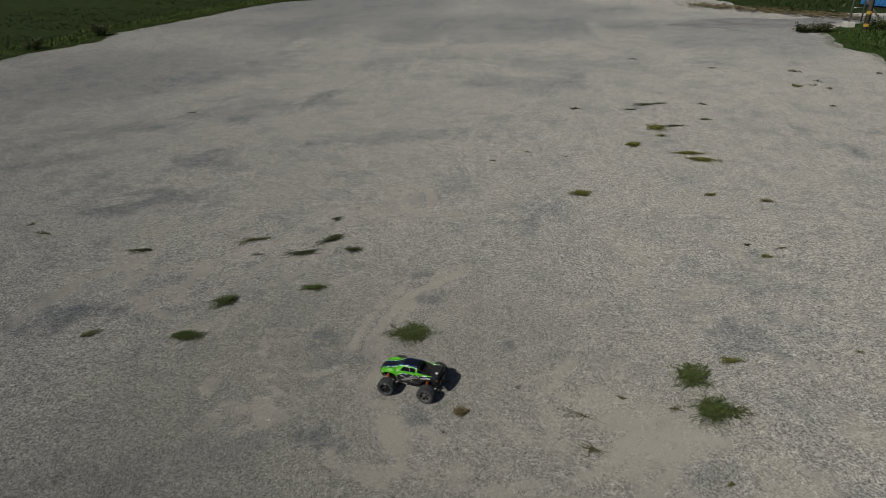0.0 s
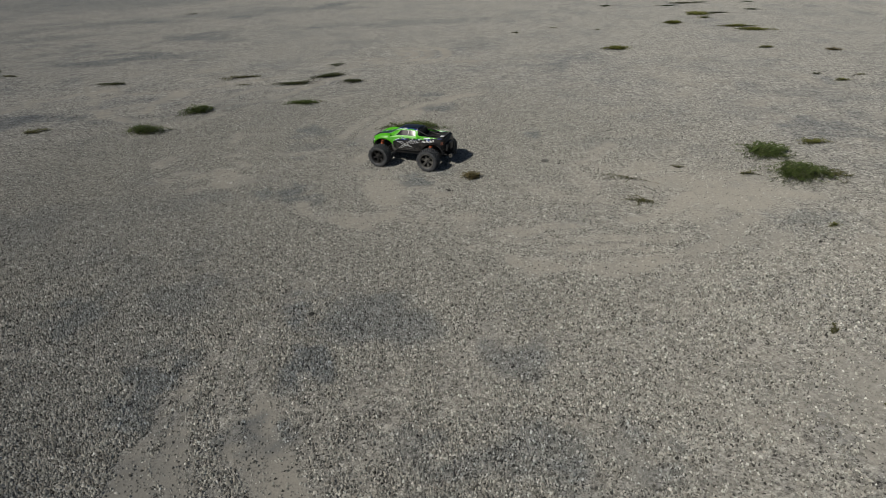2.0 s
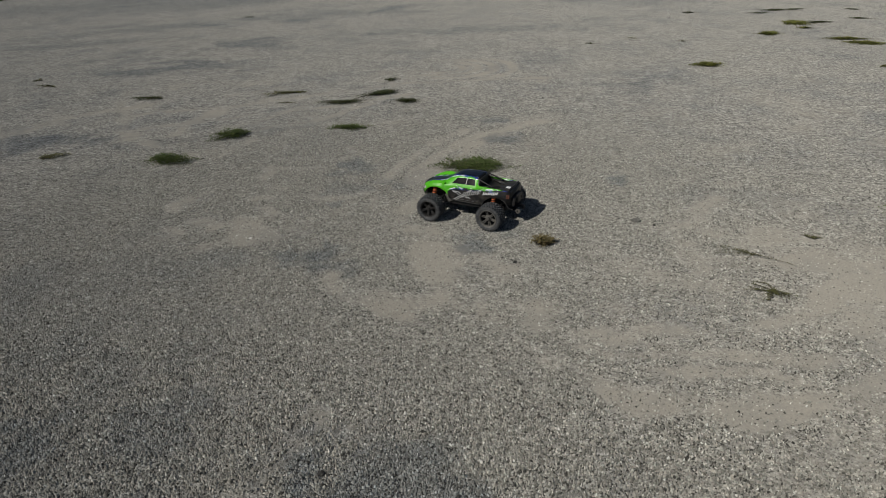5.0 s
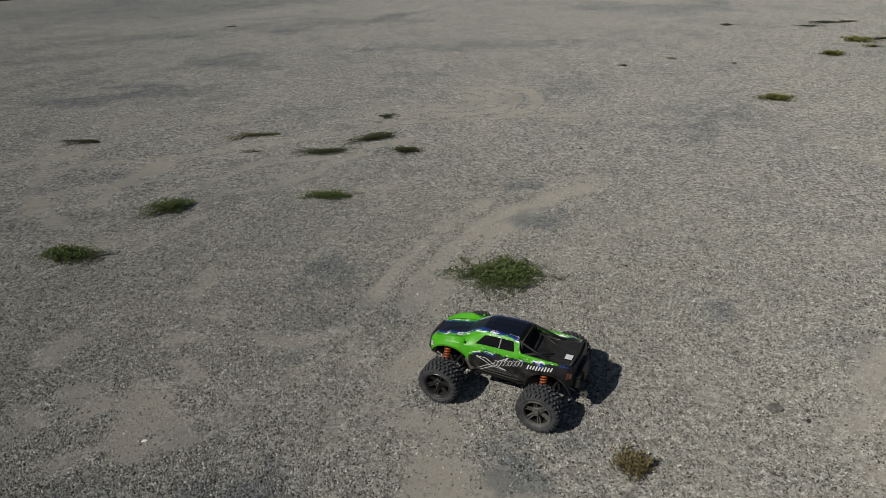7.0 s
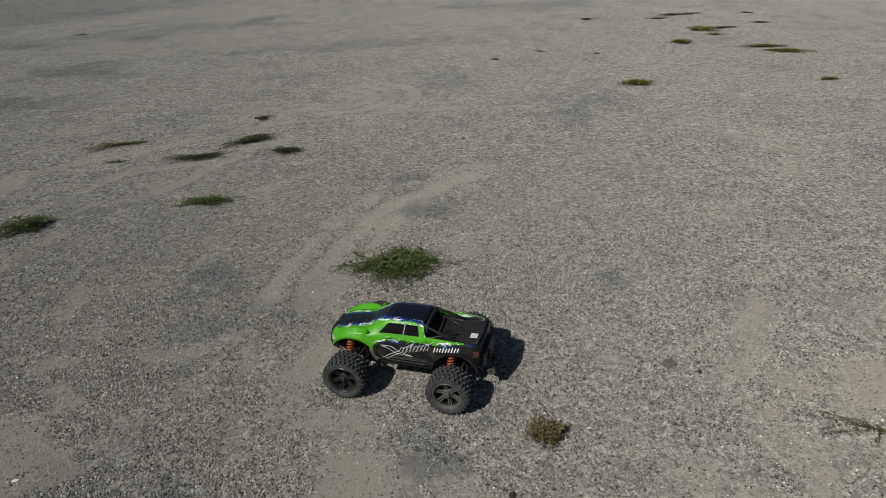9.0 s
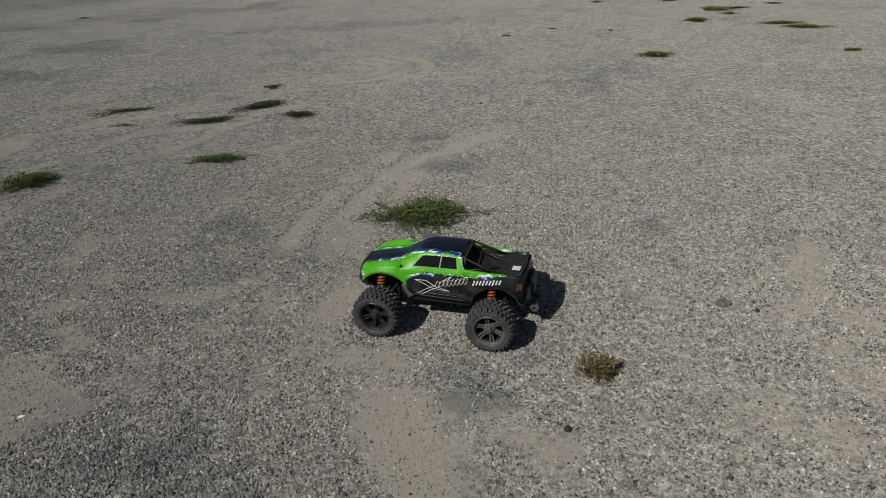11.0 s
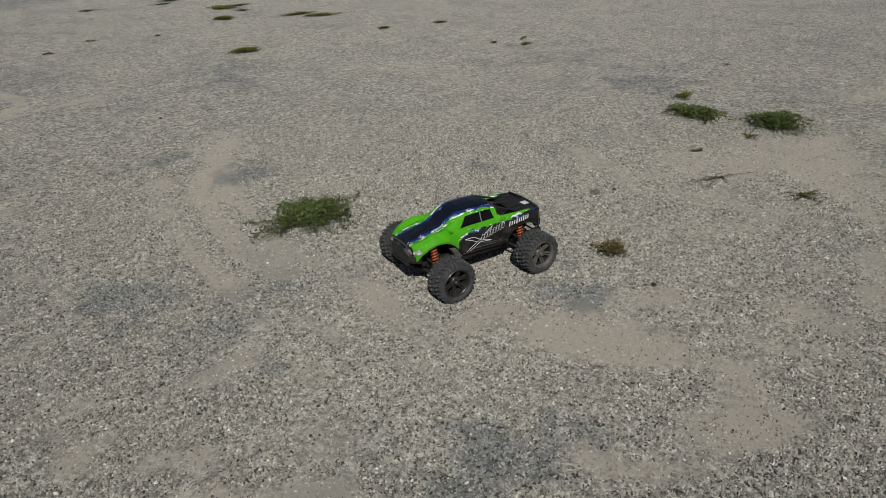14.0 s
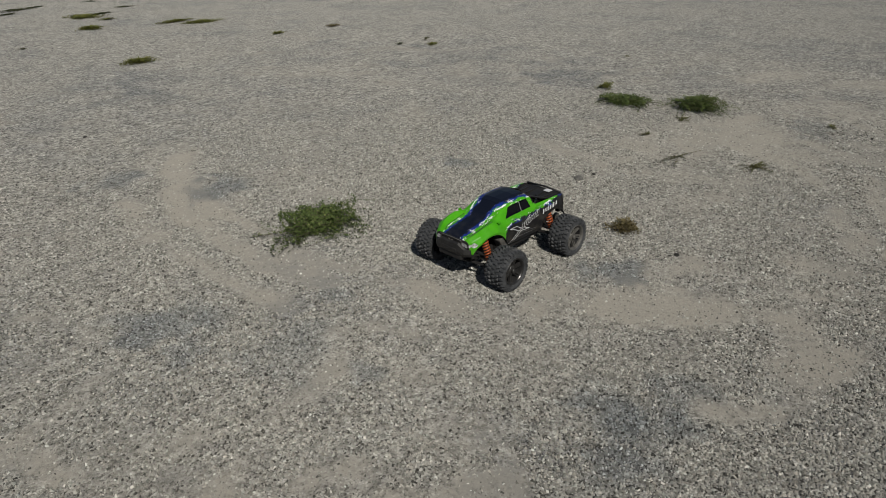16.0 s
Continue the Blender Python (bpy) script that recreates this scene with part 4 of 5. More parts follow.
        part("brand_bar", bm, M_WHITE, shell, "white slanted bars on the rear wing")
        bm = bmesh.new()
        flank_strip(bm, [(0.06, 0.159), (-0.07, 0.155)], 0.0012, 0.0015, s)
        flank_strip(bm, [(0.05, 0.178), (-0.10, 0.160)], 0.0007, 0.0015, s)
        part("pinstripe", bm, M_GREYP, shell)
    for s in (1, -1):
        bm = bmesh.new()
        tube(bm, [skin(x, 3.98, 0.0004, s) for x in (0.330, 0.300, 0.260, 0.220, 0.190)], 0.0011, 6)
        part("bonnet_seam", bm, M_INSIDE, shell, "dark seam beside the bonnet panel", True)
        bm = bmesh.new()
        arch = [(-0.235 + 0.108 * math.cos(a), 0.104 + 0.108 * math.sin(a)) for a in (radians(14 + 152 * i / 22) for i in range(23))]
        tube(bm, [(x, 0.1325 * s, z) for x, z in arch], 0.0042, 6)
        part("arch_lip", bm, M_PLASTIC, shell, "black lip round the rear wheel arch", True)
    # grille and bumpers
    bm = bmesh.new()
    box(bm, 0.345, 0.358, -0.062, 0.062, 0.196, 0.228, 0.004)
    for z in (0.203, 0.211, 0.219):
        box(bm, 0.356, 0.3605, -0.054, 0.054, z, z + 0.003)
    grille = part("grille", bm, M_PLASTIC, shell, "black plastic grille")
    bm = bmesh.new()
    tube(bm, [(0.358, -0.064, 0.200), (0.359, -0.061, 0.2275), (0.360, 0, 0.2295), (0.359, 0.061, 0.2275), (0.358, 0.064, 0.200)], 0.0018, 6)
    tube(bm, [(0.3615, -0.012, 0.206), (0.3615, 0.012, 0.219)], 0.0016, 6)
    tube(bm, [(0.3615, 0.012, 0.206), (0.3615, -0.012, 0.219)], 0.0016, 6)
    part("grille_trim", bm, M_STEEL, grille, "bright metal grille trim")
    bm = bmesh.new()
    for s in (1, -1):
        wing = [(0.362, 0.0), (0.361, 0.050), (0.354, 0.084), (0.335, 0.106), (0.305, 0.116)]
        rows = [[bm.verts.new((x + dx, y * s, 0.148 + (z - 0.148) * (1.0 if y < 0.06 else 0.66))) for x, y in wing] for z, dx in ((0.216, -0.001), (0.209, 0.010), (0.178, 0.014), (0.158, 0.008), (0.148, -0.012))]
        for a, b in zip(rows, rows[1:]):
            for k in range(len(wing) - 1):
                f = (a[k], b[k], b[k + 1], a[k + 1])
                bm.faces.new(f if s > 0 else f[::-1])
    bmesh.ops.remove_doubles(bm, verts=bm.verts, dist=0.0005)
    bmesh.ops.solidify(bm, geom=bm.faces[:], thickness=0.008)
    box(bm, 0.300, 0.366, -0.070, 0.070, 0.132, 0.156, 0.006)
    box(bm, 0.360, 0.377, -0.046, 0.046, 0.166, 0.188, 0.005)
    for y in (-0.078, 0.056):
        box(bm, 0.352, 0.368, y, y + 0.022, 0.168, 0.182, 0.003)
    part("front_bumper", bm, M_PLASTIC, truck, "moulded black front bumper")
    bm = bmesh.new()
    box(bm, -0.362, -0.325, -0.088, 0.088, 0.168, 0.205, 0.008)
    box(bm, -0.375, -0.345, -0.040, 0.040, 0.150, 0.215, 0.010)
    for y in (-0.094, 0.072):
        box(bm, -0.366, -0.335, y, y + 0.022, 0.150, 0.190, 0.005)
    part("rear_bumper", bm, M_PLASTIC, truck, "scuffed black rear bumper")
    # bed fittings
    bm = bmesh.new()
    box(bm, -0.325, -0.222, -0.094, 0.094, 0.250, 0.256, 0.002, Matrix.Translation((-0.27, 0, 0.246)) @ Matrix.Rotation(radians(5), 4, "Y") @ Matrix.Translation((0.27, 0, -0.246)))
    for y in (-0.07, -0.03, 0.03, 0.07):
        box(bm, -0.315, -0.225, y - 0.004, y + 0.004, 0.253, 0.2615, 0.0015)
    part("bed_cover", bm, M_PLASTIC, truck, "ribbed black bed cover")
    bm = bmesh.new()
    box(bm, -0.318, -0.286, 0.028, 0.062, 0.2655, 0.2675)
    part("sticker", bm, M_WHITE, truck, "small white sticker")
    bm = bmesh.new()
    for s in (1, -1):
        tube(bm, [(-0.080, 0.078 * s, 0.316), (-0.100, 0.083 * s, 0.306), (-0.160, 0.089 * s, 0.284), (-0.245, 0.095 * s, 0.252)], 0.0048, 8)
        tube(bm, [(-0.104, 0.094 * s, 0.250), (-0.098, 0.083 * s, 0.307)], 0.004, 8)
        tube(bm, [(-0.115, 0.100 * s, 0.262), (-0.235, 0.030 * s, 0.256)], 0.0042, 8)
    tube(bm, [(-0.098, 0.083, 0.307), (-0.100, 0, 0.312), (-0.098, -0.083, 0.307)], 0.0045, 8)
    tube(bm, [(-0.325, 0.104, 0.266), (-0.332, 0, 0.269), (-0.325, -0.104, 0.266)], 0.0055, 8)
    part("roll_bar", bm, M_PLASTIC, truck, "black tubular roll bars over the bed", True)
    # chassis
    bm = bmesh.new()
    box(bm, -0.285, 0.285, -0.062, 0.062, 0.088, 0.128, 0.010)
    box(bm, -0.130, 0.140, -0.112, 0.112, 0.104, 0.140, 0.010)
    box(bm, 0.190, 0.290, -0.045, 0.045, 0.080, 0.175, 0.012)
    box(bm, -0.290, -0.190, -0.045, 0.045, 0.080, 0.175, 0.012)
    part("chassis", bm, M_PLASTIC, truck, "black plastic chassis tub")
    bm = bmesh.new()
    box(bm, 0.275, 0.350, -0.050, 0.050, 0.086, 0.094, 0.003, Matrix.Translation((0.275, 0, 0.09)) @ Matrix.Rotation(radians(-28), 4, "Y") @ Matrix.Translation((-0.275, 0, -0.09)))
    part("skid_plate", bm, M_PLASTIC, truck)
    for s in (1, -1):
        bm = bmesh.new()
        tube(bm, [(0.115, 0.130 * s, 0.146), (0.06, 0.131 * s, 0.1435), (-0.09, 0.131 * s, 0.1395), (-0.13, 0.130 * s, 0.140)], 0.0032, 8)
        part("side_step", bm, M_PLASTIC, truck, "thin black sill bar", True)
        bm = bmesh.new()
        box(bm, 0.108, 0.150, 0.080 * s if s > 0 else -0.125, 0.125 if s > 0 else -0.080, 0.125, 0.190, 0.006, Matrix.Translation((0.13, 0, 0.15)) @ Matrix.Rotation(radians(28), 4, "Y") @ Matrix.Translation((-0.13, 0, -0.15)))
        part("inner_fender", bm, M_RIM_TAN, truck, "grey plastic inner fender")
    for ax in AXLES:
        for s in (1, -1):
            bm = bmesh.new()
            for dx in (-0.045, 0.045):
                tube(bm, [(ax + dx, 0.045 * s, 0.092), (ax + dx * 0.4, 0.175 * s, 0.088)], 0.007, 6)
                tube(bm, [(ax + dx * 0.8, 0.050 * s, 0.150), (ax + dx * 0.3, 0.170 * s, 0.125)], 0.006, 6)
            box(bm, ax - 0.020, ax + 0.020, min(0.165 * s, 0.190 * s), max(0.165 * s, 0.190 * s), 0.075, 0.135, 0.005)
            part("suspension_arm", bm, M_PLASTIC, truck)
            bm = bmesh.new()
            tube(bm, [(ax, 0.04 * s, 0.099), (ax, 0.19 * s, 0.099)], 0.006, 8)
            part("axle_shaft", bm, M_STEEL, truck)
            shock = new("shock_absorber")
            shock.parent = truck
            for dx in (0.022,):
                lo, hi = Vector((ax + dx, 0.150 * s, 0.100)), Vector((ax + dx * 0.8, 0.098 * s, 0.228))
                bm = bmesh.new()
                tube(bm, [lo, lo.lerp(hi, 0.45), lo.lerp(hi, 0.46), hi], [0.004, 0.004, 0.0105, 0.0105], 10)
                part("damper", bm, M_PLASTIC, shock)
                bm = bmesh.new()
                coil(bm, lo.lerp(hi, 0.12), lo.lerp(hi, 0.92), 0.0135, 0.0042, 9)
                part("spring", bm, M_SPRING, shock, "copper orange coil spring", True)
            build_wheel(truck, ax, 0.222 * s, M_RIM if ax > 0 else M_RIM_TAN, 17 if ax > 0 else 44)
    # wheelie bar
    bar = new("wheelie_bar")
    bar.parent = truck
    bm = bmesh.new()
    for s in (1, -1):
        tube(bm, [(-0.270, 0.030 * s, 0.135), (-0.305, 0.036 * s, 0.105), (-0.340, 0.042 * s, 0.096), (-0.378, 0.046 * s, 0.100)], 0.0055, 8)
    tube(bm, [(-0.378, -0.058, 0.100), (-0.378, 0.058, 0.100)], 0.004, 8)
    part("arm", bm, M_PLASTIC, bar, "curved grey-black bar", True)
    for y in (-0.058, 0.044):
        bm = bmesh.new()
        lathe(bm, [(0.006, 0.0), (0.019, 0.0), (0.021, 0.003), (0.021, 0.011), (0.019, 0.014), (0.006, 0.014)], 24, True)
        part("small_wheel", bm, M_RIM_TAN, bar, at=pose(-0.378, y, 0.100))
    return truck


build_truck()


# ---- weeds ----
LEAVES = {"green": (M_LEAF, "low green weed clump with small leaves growing through the gravel"),
          "dark": (M_LEAF_DARK, "dark green creeping weed flat on the gravel"),
          "yellow": (M_LEAF_YELLOW, "yellow-green grass tuft flat on the gravel"),
          "dry": (M_LEAF_DRY, "dry brown weed tuft on the gravel"),
          "twigs": (M_LEAF_TWIG, "sparse olive brown weed runners on the dust")}


def build_weed(x, y, rx, ry, turn, kind, runners, seed, tall=0.05, leaf=0.016):
    """A clump of creeping runners that spread from its heart, each set with small leaves along both sides."""
    rng = np.random.RandomState(seed)
    mat, label = LEAVES[kind]
    sparse = kind == "twigs"
    if kind == "dark":
        tall, leaf, runners = tall * 0.8, leaf * 0.7, int(runners * 0.65)
    if kind == "green":
        leaf, runners = min(leaf, 0.0165) * 0.95, int(runners * 0.85)
    if sparse:
        tall, leaf, runners = tall * 0.7, leaf * 0.95, max(6, int(runners * 0.4))
    weed = tagged(new("weed_clump"), label, "weed", "weeds on the lot")
    weed.matrix_basis = pose(x, y, float(height_at(np.array([x]), np.array([y]))[0]), 0, 0, turn)
    lobes = rng.uniform(0.35, 1.1, 13)
    arms = rng.uniform(0, 2 * np.pi, 4 if sparse else 6)
    limbs = {"dark": 0.75, "yellow": 0.5, "green": 0.55}.get(kind, 0.0)
    stems = bmesh.new()
    V, Fq = [], []
    for r in range(runners):
        a = rng.choice(arms) + rng.normal(0, 0.2 if sparse else 0.35) if sparse or rng.rand() < limbs else rng.uniform(0, 2 * np.pi)
        k = (a / (2 * np.pi) * 13) % 13
        reach = lobes[int(k) % 13] * (1 - k % 1) + lobes[(int(k) + 1) % 13] * (k % 1)
        reach *= 0.28 + 0.85 * rng.rand() ** 0.7
        stray = rng.rand() < (0.06 if runners > 200 else 0.12)
        if sparse:
            reach = rng.uniform(0.45, 1.25)
        if stray:
            reach = rng.uniform(0.85, 1.14)
        start = rng.normal(0, 0.07 if sparse else 0.2, 2)
        end = np.array([math.cos(a), math.sin(a)]) * reach
        bend = rng.normal(0, 0.26 if sparse else 0.2, 2)
        top = tall * rng.uniform(0.25, 1.0) * (1.2 - 0.6 * min(reach, 1.2))
        n = 5
        pts = []
        for i in range(n + 1):
            t = i / n
            p = start * (1 - t) + end * t + bend * math.sin(math.pi * t) * 0.6
            pts.append((p[0] * rx, p[1] * ry, 0.004 + top * math.sin(math.pi * min(t * 0.8 + 0.12, 1))))
        if r % (2 if sparse else 3) == 0:
            tube(stems, pts, [0.0022 * (1 - 0.6 * i / n) * (0.75 if sparse else 0.8) for i in range(n + 1)], 3, False)
        heading = math.atan2(pts[-1][1] - pts[0][1], pts[-1][0] - pts[0][0])
        span = math.hypot(pts[-1][0] - pts[0][0], pts[-1][1] - pts[0][1]) + 0.02
        count = max(4, int(span / (leaf * (0.34 if sparse else 0.5 if stray else 0.32))))
        for j in range(count):
            t = (j + rng.rand()) / count
            f = t * n
            i = min(int(f), n - 1)
            base = np.array(pts[i]) * (1 - f + i) + np.array(pts[i + 1]) * (f - i)
            b = heading + rng.normal(0, 0.9) + (0.6 if j % 2 else -0.6)
            el = rng.uniform(-0.1, 1.0) if tall > 0.03 else rng.uniform(-0.1, 0.55)
            d = np.array([math.cos(b) * math.cos(el), math.sin(b) * math.cos(el), math.sin(el)])
            w = np.array([-math.sin(b), math.cos(b), rng.uniform(-0.5, 0.5)])
            ln = leaf * rng.uniform(0.6, 1.3) * (1.15 - 0.4 * t)
            wd = ln * (0.20 if kind in ("yellow", "dry") else 0.33 if sparse else 0.27)
            base = base + rng.normal(0, leaf * 0.18, 3) * (1, 1, 0.4)
            base[2] = max(base[2], 0.004)
            s = len(V)
            V += [base, base + d * ln * 0.5 + w * wd, base + d * ln, base + d * ln * 0.5 - w * wd]
            Fq.append((s, s + 1, s + 2, s + 3))
    V = np.array(V)
    V[:, 2] = np.maximum(V[:, 2], 0.002)
    leaves = new("foliage", from_arrays("foliage", V, np.array(Fq), mat))
    leaves.parent = weed
    part("stem", stems, M_STEM, weed)
    return weed


SEEDS = itertools.count(100)


def weed(x, y, rx, ry, turn, kind, runners, tall, leaf):
    return build_weed(x, y, rx, ry, turn, kind, runners, next(SEEDS), tall, leaf)


# x, y, reach in x and y, turn, kind, runners, height, leaf
weed(-0.46, 7.08, 0.42, 0.3, 0, "green", 260, 0.05, 0.015)
weed(-3.17, 7.88, 0.26, 0.2, 38, "green", 150, 0.085, 0.022)
weed(-3.38, 6.98, 0.32, 0.15, 12, "green", 150, 0.09, 0.022)
weed(-1.96, 8.29, 0.26, 0.16, 5, "green", 100, 0.04, 0.018)
weed(-1.61, 9.56, 0.21, 0.15, -5, "dark", 90, 0.045, 0.022)
weed(-2.4, 9.45, 0.38, 0.17, 12, "dark", 120, 0.03, 0.022)
weed(-2.05, 9.95, 0.38, 0.17, 42, "dark", 120, 0.04, 0.024)
weed(-2.12, 10.83, 0.18, 0.11, 10, "dark", 40, 0.03, 0.024)
weed(-3.44, 9.98, 0.32, 0.3, 0, "twigs", 46, 0.04, 0.024)
weed(-3.13, 9.4, 0.13, 0.08, 30, "twigs", 9, 0.02, 0.02)
weed(-5.11, 9.55, 0.3, 0.14, 8, "dark", 50, 0.04, 0.024)
weed(-7.70, 10.68, 0.16, 0.1, 10, "twigs", 22, 0.03, 0.022)
weed(-7.25, 10.23, 0.2, 0.12, -10, "twigs", 26, 0.03, 0.022)
weed(-4.78, 7.02, 0.24, 0.09, 35, "twigs", 44, 0.04, 0.022)
weed(2.84, 6.19, 0.27, 0.36, -8, "green", 190, 0.06, 0.018)
weed(2.88, 5.58, 0.35, 0.33, -35, "green", 190, 0.11, 0.018)
weed(3.13, 5.6, 0.2, 0.2, -10, "twigs", 40, 0.05, 0.016)
weed(2.48, 5.66, 0.14, 0.08, 0, "twigs", 20, 0.03, 0.016)
weed(3.39, 6.54, 0.18, 0.09, 0, "yellow", 34, 0.04, 0.022)
weed(1.99, 5.81, 0.09, 0.07, 0, "twigs", 18, 0.025, 0.012)
weed(1.53, 5.51, 0.27, 0.11, -12, "twigs", 22, 0.03, 0.009)
weed(1.53, 5.04, 0.14, 0.12, 20, "twigs", 40, 0.03, 0.011)
weed(0.212, 5.56, 0.105, 0.1, 0, "dry", 85, 0.05, 0.02)
weed(2.49, 12.03, 0.27, 0.22, 0, "yellow", 87, 0.038, 0.03)
weed(4.16, 15.22, 0.28, 0.29, 0, "yellow", 87, 0.038, 0.034)
weed(5.27, 14.49, 0.45, 0.16, -8, "yellow", 79, 0.030, 0.034)
weed(5.4, 14.05, 0.46, 0.22, -8, "yellow", 87, 0.030, 0.034)
weed(5.05, 16.62, 0.36, 0.43, 20, "yellow", 79, 0.038, 0.036)
weed(5.55, 16.8, 0.35, 0.22, 20, "dark", 52, 0.030, 0.034)
weed(5, 15.91, 0.19, 0.14, 0, "yellow", 31, 0.030, 0.034)
weed(5.34, 19.16, 0.45, 0.29, 0, "dark", 58, 0.030, 0.036)
weed(5.78, 19.23, 0.26, 0.16, 0, "dark", 37, 0.030, 0.036)
weed(4.84, 18.59, 0.28, 0.17, 0, "dark", 34, 0.022, 0.036)
weed(3.29, 18.76, 0.26, 0.18, 0, "dark", 37, 0.030, 0.036)
weed(7, 19.07, 0.24, 0.20, 0, "dark", 29, 0.022, 0.036)
weed(6.5, 17.42, 0.34, 0.13, -15, "dark", 31, 0.022, 0.036)
weed(4.91, 11.92, 0.20, 0.10, 0, "yellow", 43, 0.022, 0.026)
weed(5.82, 11.59, 0.17, 0.11, 0, "dry", 30, 0.03, 0.026)
weed(4.76, 9.7, 0.09, 0.07, 0, "dark", 22, 0.03, 0.02)
weed(4.89, 9.28, 0.15, 0.09, 0, "yellow", 30, 0.03, 0.02)
weed(5.24, 9.57, 0.12, 0.06, -10, "twigs", 14, 0.03, 0.02)
weed(2.15, 3.27, 0.055, 0.055, 0, "twigs", 20, 0.04, 0.012)
weed(11.57, 23.6, 0.30, 0.39, 0, "dark", 20, 0.038, 0.04)
weed(10.59, 21.22, 0.31, 0.39, 0, "yellow", 20, 0.038, 0.04)
weed(11.15, 21.34, 0.19, 0.21, 0, "dark", 11, 0.038, 0.04)
weed(11.6, 21.94, 0.20, 0.25, 0, "dark", 11, 0.038, 0.04)
weed(11.4, 20.79, 0.18, 0.19, 0, "dry", 10, 0.05, 0.04)
weed(10.49, 18.62, 0.22, 0.20, 0, "dark", 14, 0.038, 0.036)
weed(9.03, 24.38, 0.27, 0.26, 0, "dark", 14, 0.038, 0.04)
weed(6.63, 26.49, 0.32, 0.21, 0, "dark", 14, 0.030, 0.04)
weed(14.16, 23.04, 0.27, 0.35, 0, "dark", 14, 0.038, 0.04)
weed(4.99, 6.7, 0.06, 0.05, 0, "twigs", 10, 0.03, 0.014)
weed(2.73, 4.58, 0.06, 0.05, 0, "yellow", 18, 0.03, 0.012)
weed(2.1, 2.66, 0.03, 0.03, 0, "twigs", 10, 0.03, 0.01)
weed(0.79, 14.14, 0.11, 0.08, 0, "twigs", 10, 0.03, 0.03)
weed(1.62, 14.72, 0.1, 0.06, 0, "twigs", 7, 0.03, 0.03)
weed(2.45, 14.35, 0.09, 0.06, 0, "twigs", 7, 0.03, 0.03)
weed(-7.96, 18.79, 0.23, 0.13, 0, "dark", 17, 0.030, 0.036)


# ---- stones and scraps on the lot ----
def build_stone(x, y, sx, sy, sz, mat, label, name, seed, turn=0):
    rng = np.random.RandomState(seed)
    bm = bmesh.new()
    bmesh.ops.create_icosphere(bm, subdivisions=2, radius=1.0)
    for v in bm.verts:
        k = 1 + 0.35 * (noise.noise(v.co * 1.4 + Vector((seed, 0, 0)))) + rng.uniform(-0.05, 0.05)
        v.co = Vector((v.co.x * sx * k, v.co.y * sy * k, max(v.co.z * sz * k, -sz * 0.45)))
    ob = part(name, bm, mat)
    ob.matrix_basis = pose(x, y, float(height_at(np.array([x]), np.array([y]))[0]) + sz * 0.35, 0, 0, turn)
    return tagged(ob, label, "stone", "stones on the lot")


for i, (x, y, sx, sy, sz, mat, label, name, turn) in enumerate([
        (0.859, 6.014, 0.036, 0.028, 0.016, M_STONE, "flat grey stone lying on the gravel", "stone", 15),
        (0.32, 7.317, 0.012, 0.010, 0.009, M_DARK_STONE, "small black stone on the gravel", "stone", 0),
        (-0.60, 3.335, 0.017, 0.014, 0.011, M_DARK_STONE, "small black stone on dark gravel", "stone", 30),
        (0.038, 5.263, 0.014, 0.012, 0.010, M_DARK_STONE, "small dark stone beside the tyre track", "stone", 50),
        (2.53, 4.325, 0.012, 0.010, 0.008, M_DARK_STONE, "small dark stone in the gravel", "stone", 10),
        (0.085, 9.77, 0.016, 0.014, 0.010, M_DARK_STONE, "small dark stone in the gravel", "stone", 0),
        (0.98, 5.95, 0.012, 0.010, 0.008, M_DARK_STONE, "small dark stone in the gravel", "stone", 70),
        (-1.84, 5.42, 0.014, 0.007, 0.003, M_LITTER, "small pale scrap lying on the gravel", "paper_scrap", 25),
        (0.052, 5.082, 0.007, 0.006, 0.004, M_LITTER, "white pebble on the gravel", "pebble", 0)]):
    build_stone(x, y, sx, sy, sz, mat, label, name, 40 + i, turn)


# ---- verges, road and what stands beyond ----
def sheet(name, outline, z, mat, label, category, step, wobble, seed):
    """A ground cover with a ragged edge, raised a little inside."""
    bm = bmesh.new()
    pts = []
    rng = random.Random(seed)
    for (ax, ay), (bx, by) in zip(outline, outline[1:] + outline[:1]):
        n = max(1, int(math.hypot(bx - ax, by - ay) / step)) if math.hypot(bx - ax, by - ay) < 120 else 1
        pts += [(ax + (bx - ax) * i / n + rng.uniform(-wobble, wobble), ay + (by - ay) * i / n + rng.uniform(-wobble, wobble)) for i in range(n)]
    low = [bm.verts.new((x, y, -0.02)) for x, y in pts]
    top = [bm.verts.new((x, y, z)) for x, y in pts]
    for i in range(len(pts)):
        j = (i + 1) % len(pts)
        bm.faces.new((low[i], low[j], top[j], top[i]))
    bmesh.ops.triangulate(bm, faces=[bm.faces.new(top)])
    bmesh.ops.recalc_face_normals(bm, faces=bm.faces)
    return tagged(part(name, bm, mat), label, category, kind="structure")


LEFT_EDGE = [(-23.5, 20.0), (-21.5, 24.0), (-20.2, 28.2), (-20.1, 30.5), (-18.7, 33.4), (-19.3, 36.7), (-18.0, 40.9), (-17.0, 44.4), (-16.1, 49.2), (-14.3, 53.2), (-10.5, 54.8), (-2.0, 58.0)]
RIGHT_EDGE = [(17.4, 33.4), (16.7, 32.2), (16.5, 31.2), (15.9, 29.6), (15.6, 28.5), (15.9, 27.7), (16.1, 26.6), (15.5, 25.1), (15.4, 23.5), (17.0, 20.0), (22.0, 16.0)]
